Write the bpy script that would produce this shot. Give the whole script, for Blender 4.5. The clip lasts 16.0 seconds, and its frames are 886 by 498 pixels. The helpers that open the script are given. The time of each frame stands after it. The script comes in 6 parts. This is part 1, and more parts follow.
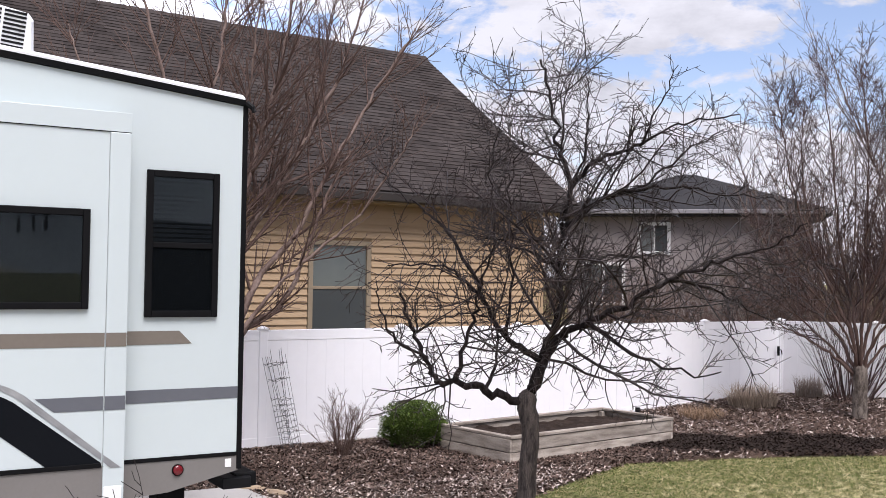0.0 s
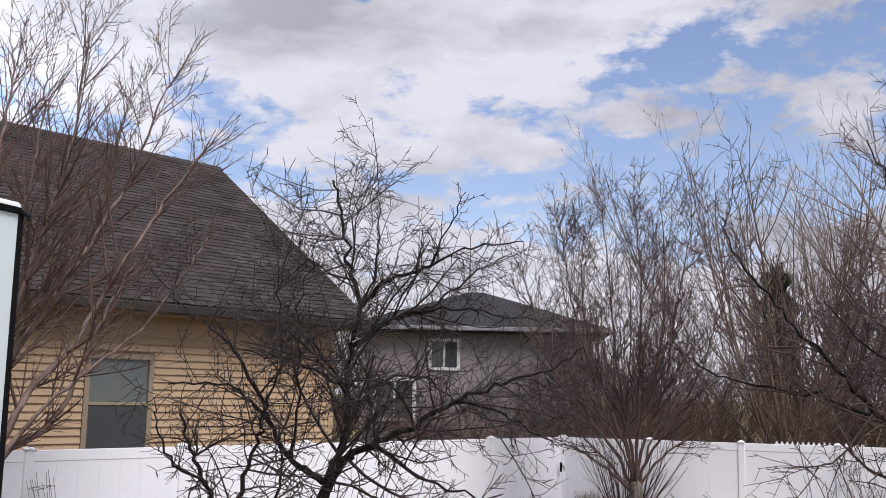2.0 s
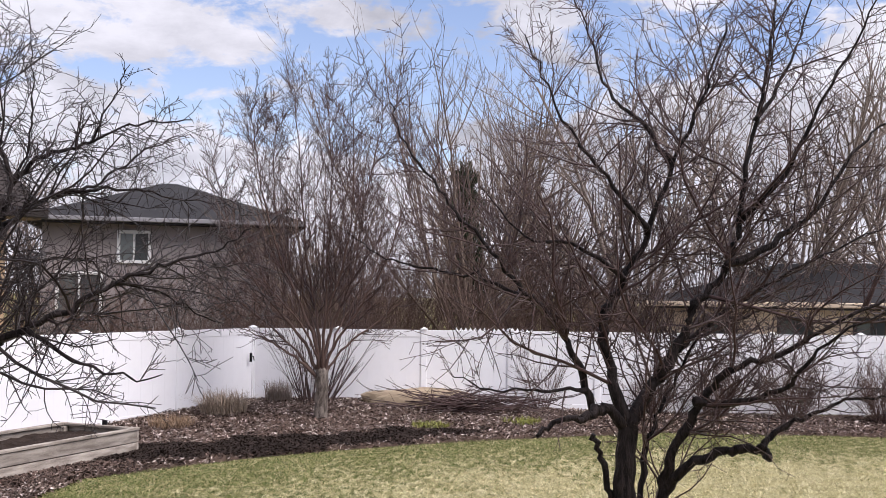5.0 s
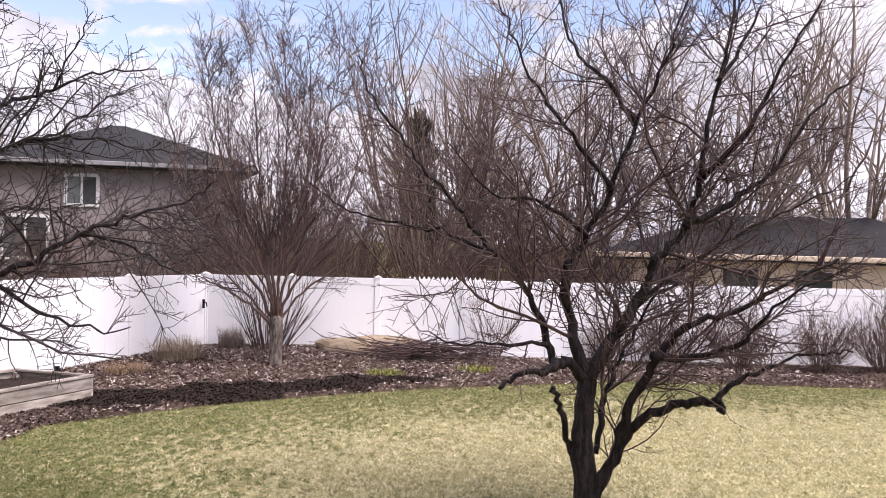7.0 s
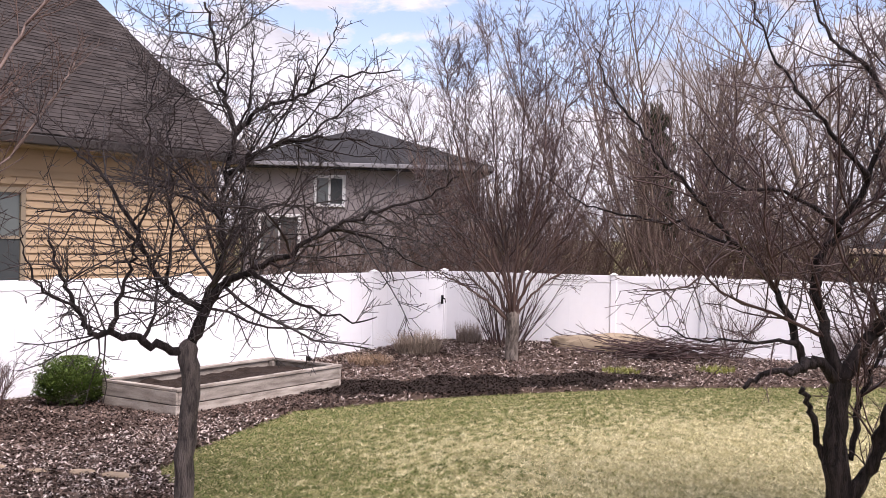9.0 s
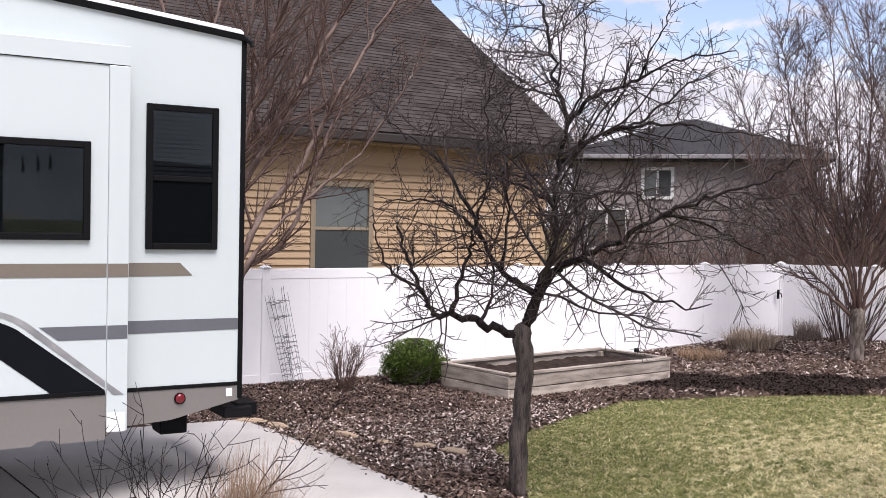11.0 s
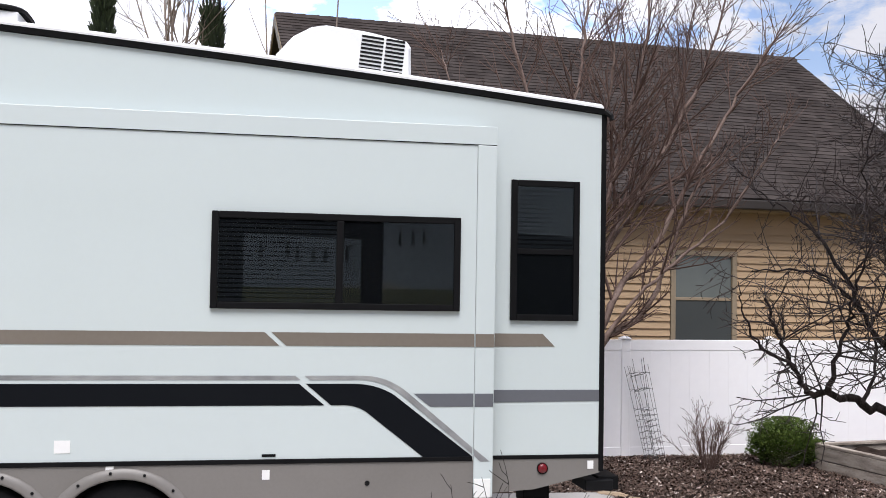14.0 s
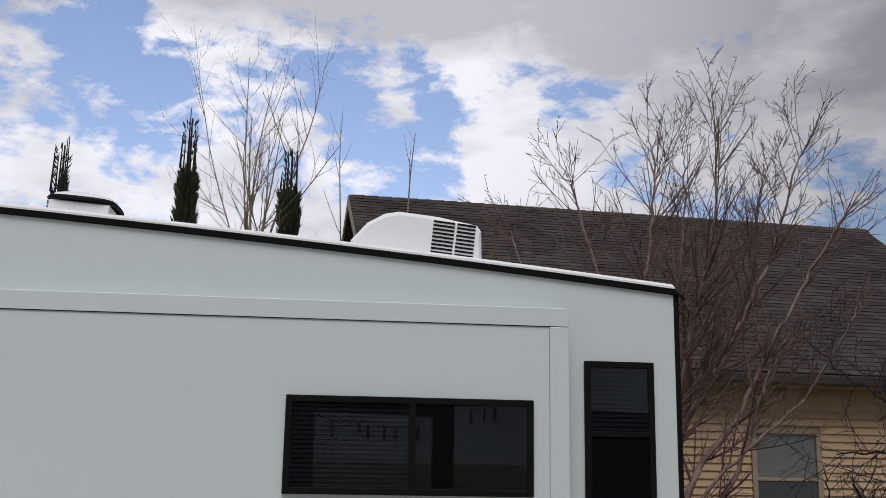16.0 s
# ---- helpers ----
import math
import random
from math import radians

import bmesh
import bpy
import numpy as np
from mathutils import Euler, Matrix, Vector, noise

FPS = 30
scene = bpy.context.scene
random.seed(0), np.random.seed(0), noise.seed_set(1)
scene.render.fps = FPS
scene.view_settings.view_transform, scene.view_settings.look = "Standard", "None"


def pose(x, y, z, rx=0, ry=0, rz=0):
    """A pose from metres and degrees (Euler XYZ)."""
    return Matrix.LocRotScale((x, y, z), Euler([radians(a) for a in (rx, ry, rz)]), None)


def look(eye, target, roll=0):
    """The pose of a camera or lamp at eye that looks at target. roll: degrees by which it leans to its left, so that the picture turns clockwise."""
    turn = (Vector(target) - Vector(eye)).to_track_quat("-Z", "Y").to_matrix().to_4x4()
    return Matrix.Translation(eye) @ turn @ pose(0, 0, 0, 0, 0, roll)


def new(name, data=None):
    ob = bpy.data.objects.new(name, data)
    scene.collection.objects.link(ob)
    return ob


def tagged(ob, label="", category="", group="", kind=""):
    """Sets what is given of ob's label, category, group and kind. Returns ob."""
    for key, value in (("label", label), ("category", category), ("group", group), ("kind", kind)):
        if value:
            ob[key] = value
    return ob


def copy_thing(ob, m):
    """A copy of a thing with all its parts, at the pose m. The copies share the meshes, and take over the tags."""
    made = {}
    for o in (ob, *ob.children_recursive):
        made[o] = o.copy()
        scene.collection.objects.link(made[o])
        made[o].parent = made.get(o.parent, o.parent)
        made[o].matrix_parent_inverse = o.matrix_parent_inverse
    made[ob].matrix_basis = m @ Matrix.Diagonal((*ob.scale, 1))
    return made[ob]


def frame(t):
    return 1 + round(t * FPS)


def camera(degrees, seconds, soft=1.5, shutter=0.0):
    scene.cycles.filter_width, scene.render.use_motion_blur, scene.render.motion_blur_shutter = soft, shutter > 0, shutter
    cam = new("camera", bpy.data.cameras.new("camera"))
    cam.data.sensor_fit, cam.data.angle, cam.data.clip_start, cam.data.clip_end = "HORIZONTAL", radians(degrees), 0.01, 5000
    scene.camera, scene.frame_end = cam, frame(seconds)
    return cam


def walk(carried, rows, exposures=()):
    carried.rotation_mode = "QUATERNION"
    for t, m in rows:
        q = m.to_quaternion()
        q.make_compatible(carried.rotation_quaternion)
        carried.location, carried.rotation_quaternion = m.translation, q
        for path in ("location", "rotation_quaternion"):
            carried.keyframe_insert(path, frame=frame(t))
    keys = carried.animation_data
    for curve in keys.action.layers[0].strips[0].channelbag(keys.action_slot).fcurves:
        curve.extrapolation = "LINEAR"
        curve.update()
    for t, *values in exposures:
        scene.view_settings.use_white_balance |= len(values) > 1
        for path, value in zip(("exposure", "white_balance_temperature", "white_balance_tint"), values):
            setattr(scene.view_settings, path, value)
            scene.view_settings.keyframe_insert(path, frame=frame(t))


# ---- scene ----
import collections

# the walk: seconds, eye x y z, turn to the right, tilt, lean (degrees)
WALK = [
    (0.00, -0.109, 0.060, 2.327, -0.00, 1.66, 0.85),
    (0.50, -0.097, 0.060, 2.342, 3.18, 3.26, 1.02),
    (1.00, -0.093, 0.052, 2.356, 6.29, 5.30, 1.18),
    (1.50, -0.083, 0.059, 2.373, 8.99, 7.06, 1.23),
    (2.00, -0.070, 0.055, 2.386, 11.48, 8.20, 1.20),
    (2.50, -0.023, 0.055, 2.380, 14.23, 8.65, 0.99),
    (3.00, 0.038, 0.038, 2.373, 17.11, 8.23, 0.75),
    (3.50, 0.108, -0.011, 2.346, 20.19, 7.12, 0.54),
    (4.00, 0.171, -0.032, 2.310, 23.03, 5.64, 0.62),
    (4.50, 0.204, -0.023, 2.284, 25.58, 4.19, 0.63),
    (5.00, 0.229, -0.010, 2.263, 28.01, 2.72, 0.66),
    (5.20, 0.233, -0.006, 2.259, 28.87, 2.20, 0.69),
    (5.62, 0.226, 0.001, 2.258, 30.53, 1.19, 0.81),
    (6.04, 0.184, 0.003, 2.278, 31.54, 0.48, 1.01),
    (6.46, 0.125, 0.002, 2.307, 31.84, 0.02, 1.21),
    (6.88, 0.070, 0.003, 2.333, 31.39, -0.27, 1.34),
    (7.30, 0.038, 0.007, 2.344, 30.14, -0.45, 1.32),
    (7.50, 0.032, 0.011, 2.344, 29.35, -0.52, 1.26),
    (8.00, 0.043, 0.018, 2.321, 25.94, -0.61, 1.35),
    (8.50, 0.039, 0.024, 2.311, 22.03, -0.68, 1.20),
    (9.00, 0.024, 0.002, 2.295, 17.92, -0.67, 1.22),
    (9.50, 0.004, -0.041, 2.269, 13.26, -0.69, 1.18),
    (10.00, 0.003, -0.044, 2.256, 8.54, -0.82, 0.98),
    (10.20, 0.005, -0.063, 2.234, 6.68, -0.88, 1.12),
    (10.62, -0.006, -0.062, 2.221, 2.90, -1.06, 1.09),
    (11.04, -0.033, -0.042, 2.219, -0.58, -1.30, 1.08),
    (11.46, -0.064, -0.015, 2.224, -3.84, -1.50, 1.06),
    (11.88, -0.089, 0.008, 2.230, -6.92, -1.56, 1.03),
    (12.30, -0.099, 0.014, 2.231, -9.91, -1.39, 0.97),
    (12.50, -0.116, 0.004, 2.222, -10.97, -1.31, 0.81),
    (13.00, -0.095, 0.004, 2.228, -14.83, -0.85, 0.83),
    (13.50, -0.093, -0.012, 2.239, -17.87, 0.26, 0.93),
    (14.00, -0.059, -0.016, 2.239, -20.37, 2.26, 0.97),
    (14.50, -0.062, -0.031, 2.270, -22.09, 4.75, 1.01),
    (15.00, -0.059, -0.048, 2.284, -23.34, 7.46, 1.01),
    (15.50, -0.059, -0.056, 2.309, -24.13, 9.96, 0.95),
    (16.00, -0.053, -0.072, 2.309, -24.49, 11.91, 1.00),
]
cam = camera(47.2, 16.0, soft=0.6)
walk(cam, [(t, pose(x, y, z, 90 + p, 0, -a) @ pose(0, 0, 0, 0, 0, r)) for t, x, y, z, a, p, r in WALK],
     exposures=[(0, 0.02, 6230, 16.5), (1.5, -0.14, 6200, 16), (2.5, -0.24, 6200, 16), (3.5, -0.14, 6200, 16.5), (5, 0.02, 6230, 17.5), (7.3, 0.33, 6380, 23), (9, 0.32, 6400, 23), (10.2, 0.25, 6350, 20), (12.3, 0.09, 6300, 17), (13.5, 0.0, 6250, 14), (14.5, -0.34, 6250, 13.5), (15.2, -0.65, 6300, 13.5), (16, -1.02, 6350, 13)])

# ---------------------------------------------------------------- world and sun
SUN_AZ, SUN_EL = 156.0, 57.0     # degrees clockwise from +y, and above the horizon
world = bpy.data.worlds.new("World")
scene.world = world
world.use_nodes = True
wn, wl = world.node_tree.nodes, world.node_tree.links
for n in list(wn):
    wn.remove(n)
w_out = wn.new("ShaderNodeOutputWorld")
w_bg = wn.new("ShaderNodeBackground")
sky = wn.new("ShaderNodeTexSky")
sky.sky_type = 'NISHITA'
sky.sun_disc = False
sky.sun_elevation = radians(SUN_EL)
sky.sun_rotation = radians(SUN_AZ)
sky.air_density, sky.dust_density, sky.ozone_density = 1.0, 0.6, 1.5
w_gain = wn.new("ShaderNodeMixRGB"); w_gain.blend_type = 'MULTIPLY'; w_gain.inputs[0].default_value = 1
w_gain.inputs[2].default_value = (0.215, 0.190, 0.185, 1)
w_tc = wn.new("ShaderNodeTexCoord")


def w_math(op, a, b_=None, clamp=False):
    n = wn.new("ShaderNodeMath")
    n.operation, n.use_clamp = op, clamp
    for k, v in enumerate((a, b_)):
        if v is None:
            continue
        if isinstance(v, (int, float)):
            n.inputs[k].default_value = v
        else:
            wl.new(v, n.inputs[k])
    return n.outputs[0]


def w_noise(scale, detail, rough, squash, shift):
    m = wn.new("ShaderNodeMapping")
    m.inputs["Scale"].default_value, m.inputs["Location"].default_value = (1, 1, squash), shift
    n = wn.new("ShaderNodeTexNoise")
    n.inputs["Scale"].default_value, n.inputs["Detail"].default_value, n.inputs["Roughness"].default_value = scale, detail, rough
    n.inputs["Distortion"].default_value = 0.2
    wl.new(w_tc.outputs["Generated"], m.inputs["Vector"]); wl.new(m.outputs[0], n.inputs["Vector"])
    return n.outputs["Fac"]


def w_clearing(az, el, inner, outer):
    """1 in a clear patch of sky round that direction (degrees), 0 outside it."""
    a, e = radians(az), radians(el)
    n = wn.new("ShaderNodeVectorMath"); n.operation = 'DOT_PRODUCT'
    wl.new(w_tc.outputs["Generated"], n.inputs[0])
    n.inputs[1].default_value = (math.sin(a) * math.cos(e), math.cos(a) * math.cos(e), math.sin(e))
    r = wn.new("ShaderNodeMapRange"); r.interpolation_type = 'SMOOTHSTEP'
    r.inputs["From Min"].default_value, r.inputs["From Max"].default_value = math.cos(radians(outer)), math.cos(radians(inner))
    wl.new(n.outputs["Value"], r.inputs["Value"])
    return r.outputs[0]


# broken cloud with a few clear patches
cover = w_math('ADD', w_noise(3.4, 10, 0.58, 2.6, (0.35, 0.1, 0.42)), w_math('MULTIPLY', w_math('SUBTRACT', w_noise(13.0, 8, 0.62, 2.0, (0.9, 0.2, 0.1)), 0.5), 0.85))
gaps = None
for az, el, inner, outer, deep in ((34, 19, 3, 13, 0.15), (25, 15.5, 1, 7, 0.20), (15, 14, 0.5, 5, 0.15), (46, 22, 2, 11, 0.15), (-47, 24.0, 0, 5, 0.34), (-49, 18.4, 0, 5, 0.22), (-42, 16.3, 0, 5, 0.24), (-27.4, 16.2, 0, 5, 0.30),
                                   (-30.5, 20.6, 0, 3.5, 0.25), (-26, 20, 0, 3.0, 0.22), (-16.4, 19.5, 0, 3.5, 0.26), (-1.5, 14.5, 0, 5, 0.30), (120, 50, 5, 25, 0.15), (-120, 55, 5, 25, 0.15)):
    g = w_math('MULTIPLY', w_clearing(az, el, inner, outer), deep)
    gaps = g if gaps is None else w_math('MAXIMUM', gaps, g)
amount = w_math('SUBTRACT', w_math('ADD', w_math('MULTIPLY', w_math('SUBTRACT', cover, 0.5), 1.9), 0.60), gaps)
amount = w_math('ADD', amount, w_math('MULTIPLY', w_clearing(-32, 20.5, 10, 28), 0.18))
amount = w_math('ADD', amount, w_math('MULTIPLY', w_math('MAXIMUM', w_clearing(4, 17, 6, 17), w_clearing(14, 22, 3, 11)), 0.17))
sep = wn.new("ShaderNodeSeparateXYZ")
wl.new(w_tc.outputs["Generated"], sep.inputs[0])
# cloud closes towards the horizon
amount = w_math('ADD', amount, w_math('MULTIPLY', w_math('SUBTRACT', 0.215, sep.outputs["Z"], True), 1.6))
w_r1 = wn.new("ShaderNodeValToRGB")
w_r1.color_ramp.elements[0].position, w_r1.color_ramp.elements[1].position = 0.40, 0.60
wl.new(amount, w_r1.inputs["Fac"])
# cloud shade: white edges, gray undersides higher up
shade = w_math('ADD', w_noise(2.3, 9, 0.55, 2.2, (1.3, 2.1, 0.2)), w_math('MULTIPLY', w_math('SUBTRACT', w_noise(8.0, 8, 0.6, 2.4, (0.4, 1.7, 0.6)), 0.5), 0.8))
for az, el, inner, outer, deep in ((-11.7, 26.0, 0, 9, 0.20), (-27.5, 27.0, 0, 7, 0.18), (-1.0, 23.0, 0, 8, 0.10)):
    shade = w_math('SUBTRACT', shade, w_math('MULTIPLY', w_clearing(az, el, inner, outer), deep))
high = w_math('MULTIPLY', w_math('SUBTRACT', sep.outputs["Z"], 0.30, True), 1.1)
w_r2 = wn.new("ShaderNodeValToRGB")
w_r2.color_ramp.elements[0].position, w_r2.color_ramp.elements[1].position = 0.24, 0.56
w_r2.color_ramp.elements[0].color = (0.55, 0.56, 0.60, 1)
w_r2.color_ramp.elements[1].color = (0.98, 0.98, 1.02, 1)
wl.new(w_math('SUBTRACT', shade, high), w_r2.inputs["Fac"])
w_mix = wn.new("ShaderNodeMixRGB")
wl.new(sky.outputs[0], w_gain.inputs[1])
wl.new(w_r1.outputs["Color"], w_mix.inputs[0]); wl.new(w_gain.outputs[0], w_mix.inputs[1]); wl.new(w_r2.outputs["Color"], w_mix.inputs[2])
wl.new(w_mix.outputs[0], w_bg.inputs["Color"])
# the cloud deck glows more round the part that the high sun lights through
wl.new(w_math('ADD', w_math('MULTIPLY', w_clearing(-36, 26, 6, 36), 0.98), 0.92), w_bg.inputs["Strength"])
wl.new(w_bg.outputs[0], w_out.inputs["Surface"])

sun = new("sun", bpy.data.lights.new("sun", 'SUN'))
sun.data.energy, sun.data.angle, sun.data.color = 4.9, radians(38), (1.0, 0.965, 0.91)
_a, _e = radians(SUN_AZ), radians(SUN_EL)
sun.matrix_world = look((math.sin(_a) * math.cos(_e) * 60, math.cos(_a) * math.cos(_e) * 60, math.sin(_e) * 60), (0, 0, 0))

# ---------------------------------------------------------------- materials
def material(name, colour, rough=0.6, metal=0.0, second=None, scale=6.0, amount=0.6, fine=60.0, bump=0.15,
             spec=0.4, per_piece=0.0, stretch=(1, 1, 1), coat=0.0, depth=0.01, island=False, sharp=1.0):
    """A principled surface with variation at two scales and fine relief."""
    m = bpy.data.materials.new(name)
    m.use_nodes = True
    n, l = m.node_tree.nodes, m.node_tree.links
    b = n["Principled BSDF"]
    b.inputs["Roughness"].default_value, b.inputs["Metallic"].default_value = rough, metal
    b.inputs["Specular IOR Level"].default_value = spec
    b.inputs["Coat Weight"].default_value = coat
    tc, mp = n.new("ShaderNodeTexCoord"), n.new("ShaderNodeMapping")
    mp.inputs["Scale"].default_value = stretch
    l.new(tc.outputs["Object"], mp.inputs["Vector"])
    big, small = n.new("ShaderNodeTexNoise"), n.new("ShaderNodeTexNoise")
    big.inputs["Scale"].default_value, big.inputs["Detail"].default_value = scale, 6
    small.inputs["Scale"].default_value, small.inputs["Detail"].default_value = fine, 4
    for t in (big, small):
        l.new(mp.outputs[0], t.inputs["Vector"])
    add = n.new("ShaderNodeMath"); add.operation = 'MULTIPLY_ADD'
    l.new(small.outputs["Fac"], add.inputs[0]); add.inputs[1].default_value = 0.5
    l.new(big.outputs["Fac"], add.inputs[2])
    ramp = n.new("ShaderNodeValToRGB")
    ramp.color_ramp.elements[0].position, ramp.color_ramp.elements[1].position = 0.75 - 0.24 * sharp, 0.75 + 0.24 * sharp
    l.new(add.outputs[0], ramp.inputs["Fac"])
    mix = n.new("ShaderNodeMixRGB")
    mix.inputs[1].default_value = (*colour, 1)
    mix.inputs[2].default_value = (*(second or [c * 0.6 for c in colour]), 1)
    sc = n.new("ShaderNodeMath"); sc.operation = 'MULTIPLY'; sc.inputs[1].default_value = amount
    l.new(ramp.outputs["Color"], sc.inputs[0]); l.new(sc.outputs[0], mix.inputs[0])
    last = mix.outputs[0]
    if per_piece:
        src = n.new("ShaderNodeNewGeometry").outputs["Random Per Island"] if island else n.new("ShaderNodeObjectInfo").outputs["Random"]
        mr = n.new("ShaderNodeMapRange")
        mr.inputs["To Min"].default_value, mr.inputs["To Max"].default_value = 1 - per_piece, 1 + per_piece
        l.new(src, mr.inputs["Value"])
        hs = n.new("ShaderNodeHueSaturation")
        l.new(mr.outputs[0], hs.inputs["Value"]); l.new(last, hs.inputs["Color"])
        last = hs.outputs["Color"]
    l.new(last, b.inputs["Base Color"])
    if bump:
        bp = n.new("ShaderNodeBump")
        bp.inputs["Strength"].default_value, bp.inputs["Distance"].default_value = bump, depth
        l.new(add.outputs[0], bp.inputs["Height"]); l.new(bp.outputs[0], b.inputs["Normal"])
    return m


M = {}
M["grass_soil"] = material("grass_soil", (0.10, 0.10, 0.036), 0.95, sharp=0.7, second=(0.34, 0.295, 0.145), scale=7.5, amount=0.95, fine=30, bump=0.5, spec=0.1, depth=0.03)
M["blade_green"] = material("green_grass_blade", (0.072, 0.096, 0.026), 0.8, sharp=0.8, second=(0.17, 0.19, 0.065), scale=5, amount=1.0, fine=34, bump=0, spec=0.15, per_piece=0.5, island=True)
M["blade_straw"] = material("straw_grass_blade", (0.74, 0.67, 0.43), 0.8, sharp=0.8, second=(0.50, 0.44, 0.24), scale=5, amount=1.0, fine=34, bump=0, spec=0.15, per_piece=0.4, island=True)
M["mulch"] = material("mulch", (0.060, 0.038, 0.028), 0.95, second=(0.125, 0.085, 0.066), scale=1.1, amount=0.9, fine=45, bump=0.9, spec=0.1, depth=0.03)
M["chip"] = material("mulch_chip", (0.055, 0.035, 0.028), 0.9, second=(0.17, 0.122, 0.100), scale=1.2, amount=0.8, fine=9, bump=0, spec=0.15, per_piece=0.8, island=True)
M["pale_chip"] = material("pale_leaf_litter", (0.46, 0.37, 0.33), 0.85, second=(0.64, 0.56, 0.51), scale=3, amount=0.8, fine=9, bump=0, spec=0.2, per_piece=0.4, island=True)
M["dark_chip"] = material("dark_mulch_chip", (0.022, 0.015, 0.012), 0.9, second=(0.045, 0.032, 0.027), scale=2, amount=0.8, fine=9, bump=0, spec=0.15, per_piece=0.5, island=True)
M["concrete"] = material("concrete", (0.50, 0.48, 0.46), 0.85, second=(0.36, 0.34, 0.32), scale=1.5, amount=0.7, fine=80, bump=0.2, spec=0.3)
M["vinyl"] = material("white_vinyl", (0.89, 0.88, 0.90), 0.38, second=(0.81, 0.80, 0.82), scale=0.7, amount=0.6, fine=12, bump=0.03, spec=0.45)
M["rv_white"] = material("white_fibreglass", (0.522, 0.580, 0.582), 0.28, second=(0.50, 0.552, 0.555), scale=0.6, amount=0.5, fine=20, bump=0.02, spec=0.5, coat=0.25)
M["rv_gray"] = material("gray_skirt_metal", (0.155, 0.145, 0.135), 0.42, second=(0.19, 0.178, 0.168), scale=1.5, amount=0.6, fine=40, bump=0.04, spec=0.5)
M["black_trim"] = material("black_trim", (0.0045, 0.0045, 0.005), 0.6, second=(0.008, 0.008, 0.009), scale=6, fine=60, bump=0.05, spec=0.08)
M["decal_black"] = material("black_decal", (0.004, 0.005, 0.007), 0.5, second=(0.006, 0.007, 0.009), scale=3, fine=40, bump=0.0, spec=0.08)
M["decal_brown"] = material("bronze_decal", (0.150, 0.128, 0.105), 0.4, second=(0.185, 0.163, 0.138), scale=1.0, fine=30, bump=0.0)
M["decal_gray"] = material("slate_decal", (0.105, 0.11, 0.125), 0.35, second=(0.125, 0.13, 0.145), scale=1.5, fine=30, bump=0.0)
M["decal_silver"] = material("silver_decal", (0.22, 0.225, 0.235), 0.3, 0.4, second=(0.45, 0.46, 0.47), scale=2.0, amount=0.9, fine=10, bump=0.0)
M["rubber"] = material("tyre_rubber", (0.008, 0.008, 0.009), 0.9, second=(0.015, 0.015, 0.015), scale=8, fine=60, bump=0.2, spec=0.12)
M["steel"] = material("bare_steel", (0.45, 0.45, 0.46), 0.35, 0.9, scale=8, fine=80, bump=0.05)
M["roof_white"] = material("white_roof_membrane", (0.74, 0.74, 0.75), 0.6, second=(0.6, 0.6, 0.6), scale=2, amount=0.5, fine=20, bump=0.05)
M["ac_plastic"] = material("white_ac_plastic", (0.74, 0.75, 0.76), 0.45, second=(0.66, 0.67, 0.68), scale=3, amount=0.4, fine=40, bump=0.03)
M["tinted"] = material("tinted_window_glass", (0.004, 0.005, 0.006), 0.012, second=(0.006, 0.007, 0.008), scale=0.8, fine=5, bump=0.0, spec=0.6)
M["tinted"].node_tree.nodes["Principled BSDF"].inputs["Alpha"].default_value = 0.54
M["tinted"].node_tree.nodes["Principled BSDF"].inputs["Specular Tint"].default_value = (0.80, 0.93, 1.0, 1)
M["blind"] = material("dark_blind_slat", (0.075, 0.09, 0.105), 0.5, scale=5, fine=40, bump=0.02)
M["red_lens"] = material("red_lens", (0.15, 0.005, 0.010), 0.25, second=(0.11, 0.004, 0.008), scale=20, fine=100, bump=0.2, spec=0.6)
M["paper"] = material("white_tag", (0.75, 0.75, 0.74), 0.6, second=(0.68, 0.68, 0.67), scale=20, fine=90, bump=0.02)
M["shingle"] = material("roof_shingle", (0.033, 0.026, 0.024), 0.92, second=(0.064, 0.054, 0.051), scale=1.4, amount=0.8, fine=70, bump=0.5, spec=0.15, per_piece=0.26, island=True)
M["siding"] = material("tan_siding", (0.415, 0.295, 0.182), 0.62, second=(0.36, 0.255, 0.158), scale=1.0, amount=0.6, fine=25, bump=0.08, spec=0.3, stretch=(1, 1, 8), per_piece=0.05)
M["fascia"] = material("brown_fascia", (0.022, 0.017, 0.015), 0.6, second=(0.034, 0.027, 0.023), scale=2, fine=30, bump=0.05)
M["soffit"] = material("tan_soffit", (0.30, 0.22, 0.13), 0.7, scale=2, amount=0.3, fine=30, bump=0.05)
M["win_trim"] = material("pale_window_trim", (0.27, 0.215, 0.15), 0.5, scale=3, amount=0.25, fine=40, bump=0.04)
# gray-green base colour stands in for pale sky mirrored in the glass
M["glass_sky"] = material("glass_painted_sky_reflection", (0.105, 0.12, 0.118), 0.10, second=(0.14, 0.155, 0.15), scale=1.2, amount=0.6, fine=4, bump=0.0, spec=0.6)
M["screen"] = material("window_insect_screen", (0.040, 0.046, 0.047), 0.5, second=(0.055, 0.062, 0.063), scale=1.2, amount=0.5, fine=200, bump=0.05, spec=0.4)
M["gray_siding"] = material("gray_siding", (0.30, 0.262, 0.256), 0.7, second=(0.25, 0.22, 0.215), scale=1, amount=0.5, fine=30, bump=0.06)
M["peach"] = material("peach_stucco", (0.78, 0.63, 0.48), 0.8, second=(0.70, 0.56, 0.43), scale=2, amount=0.5, fine=60, bump=0.2)
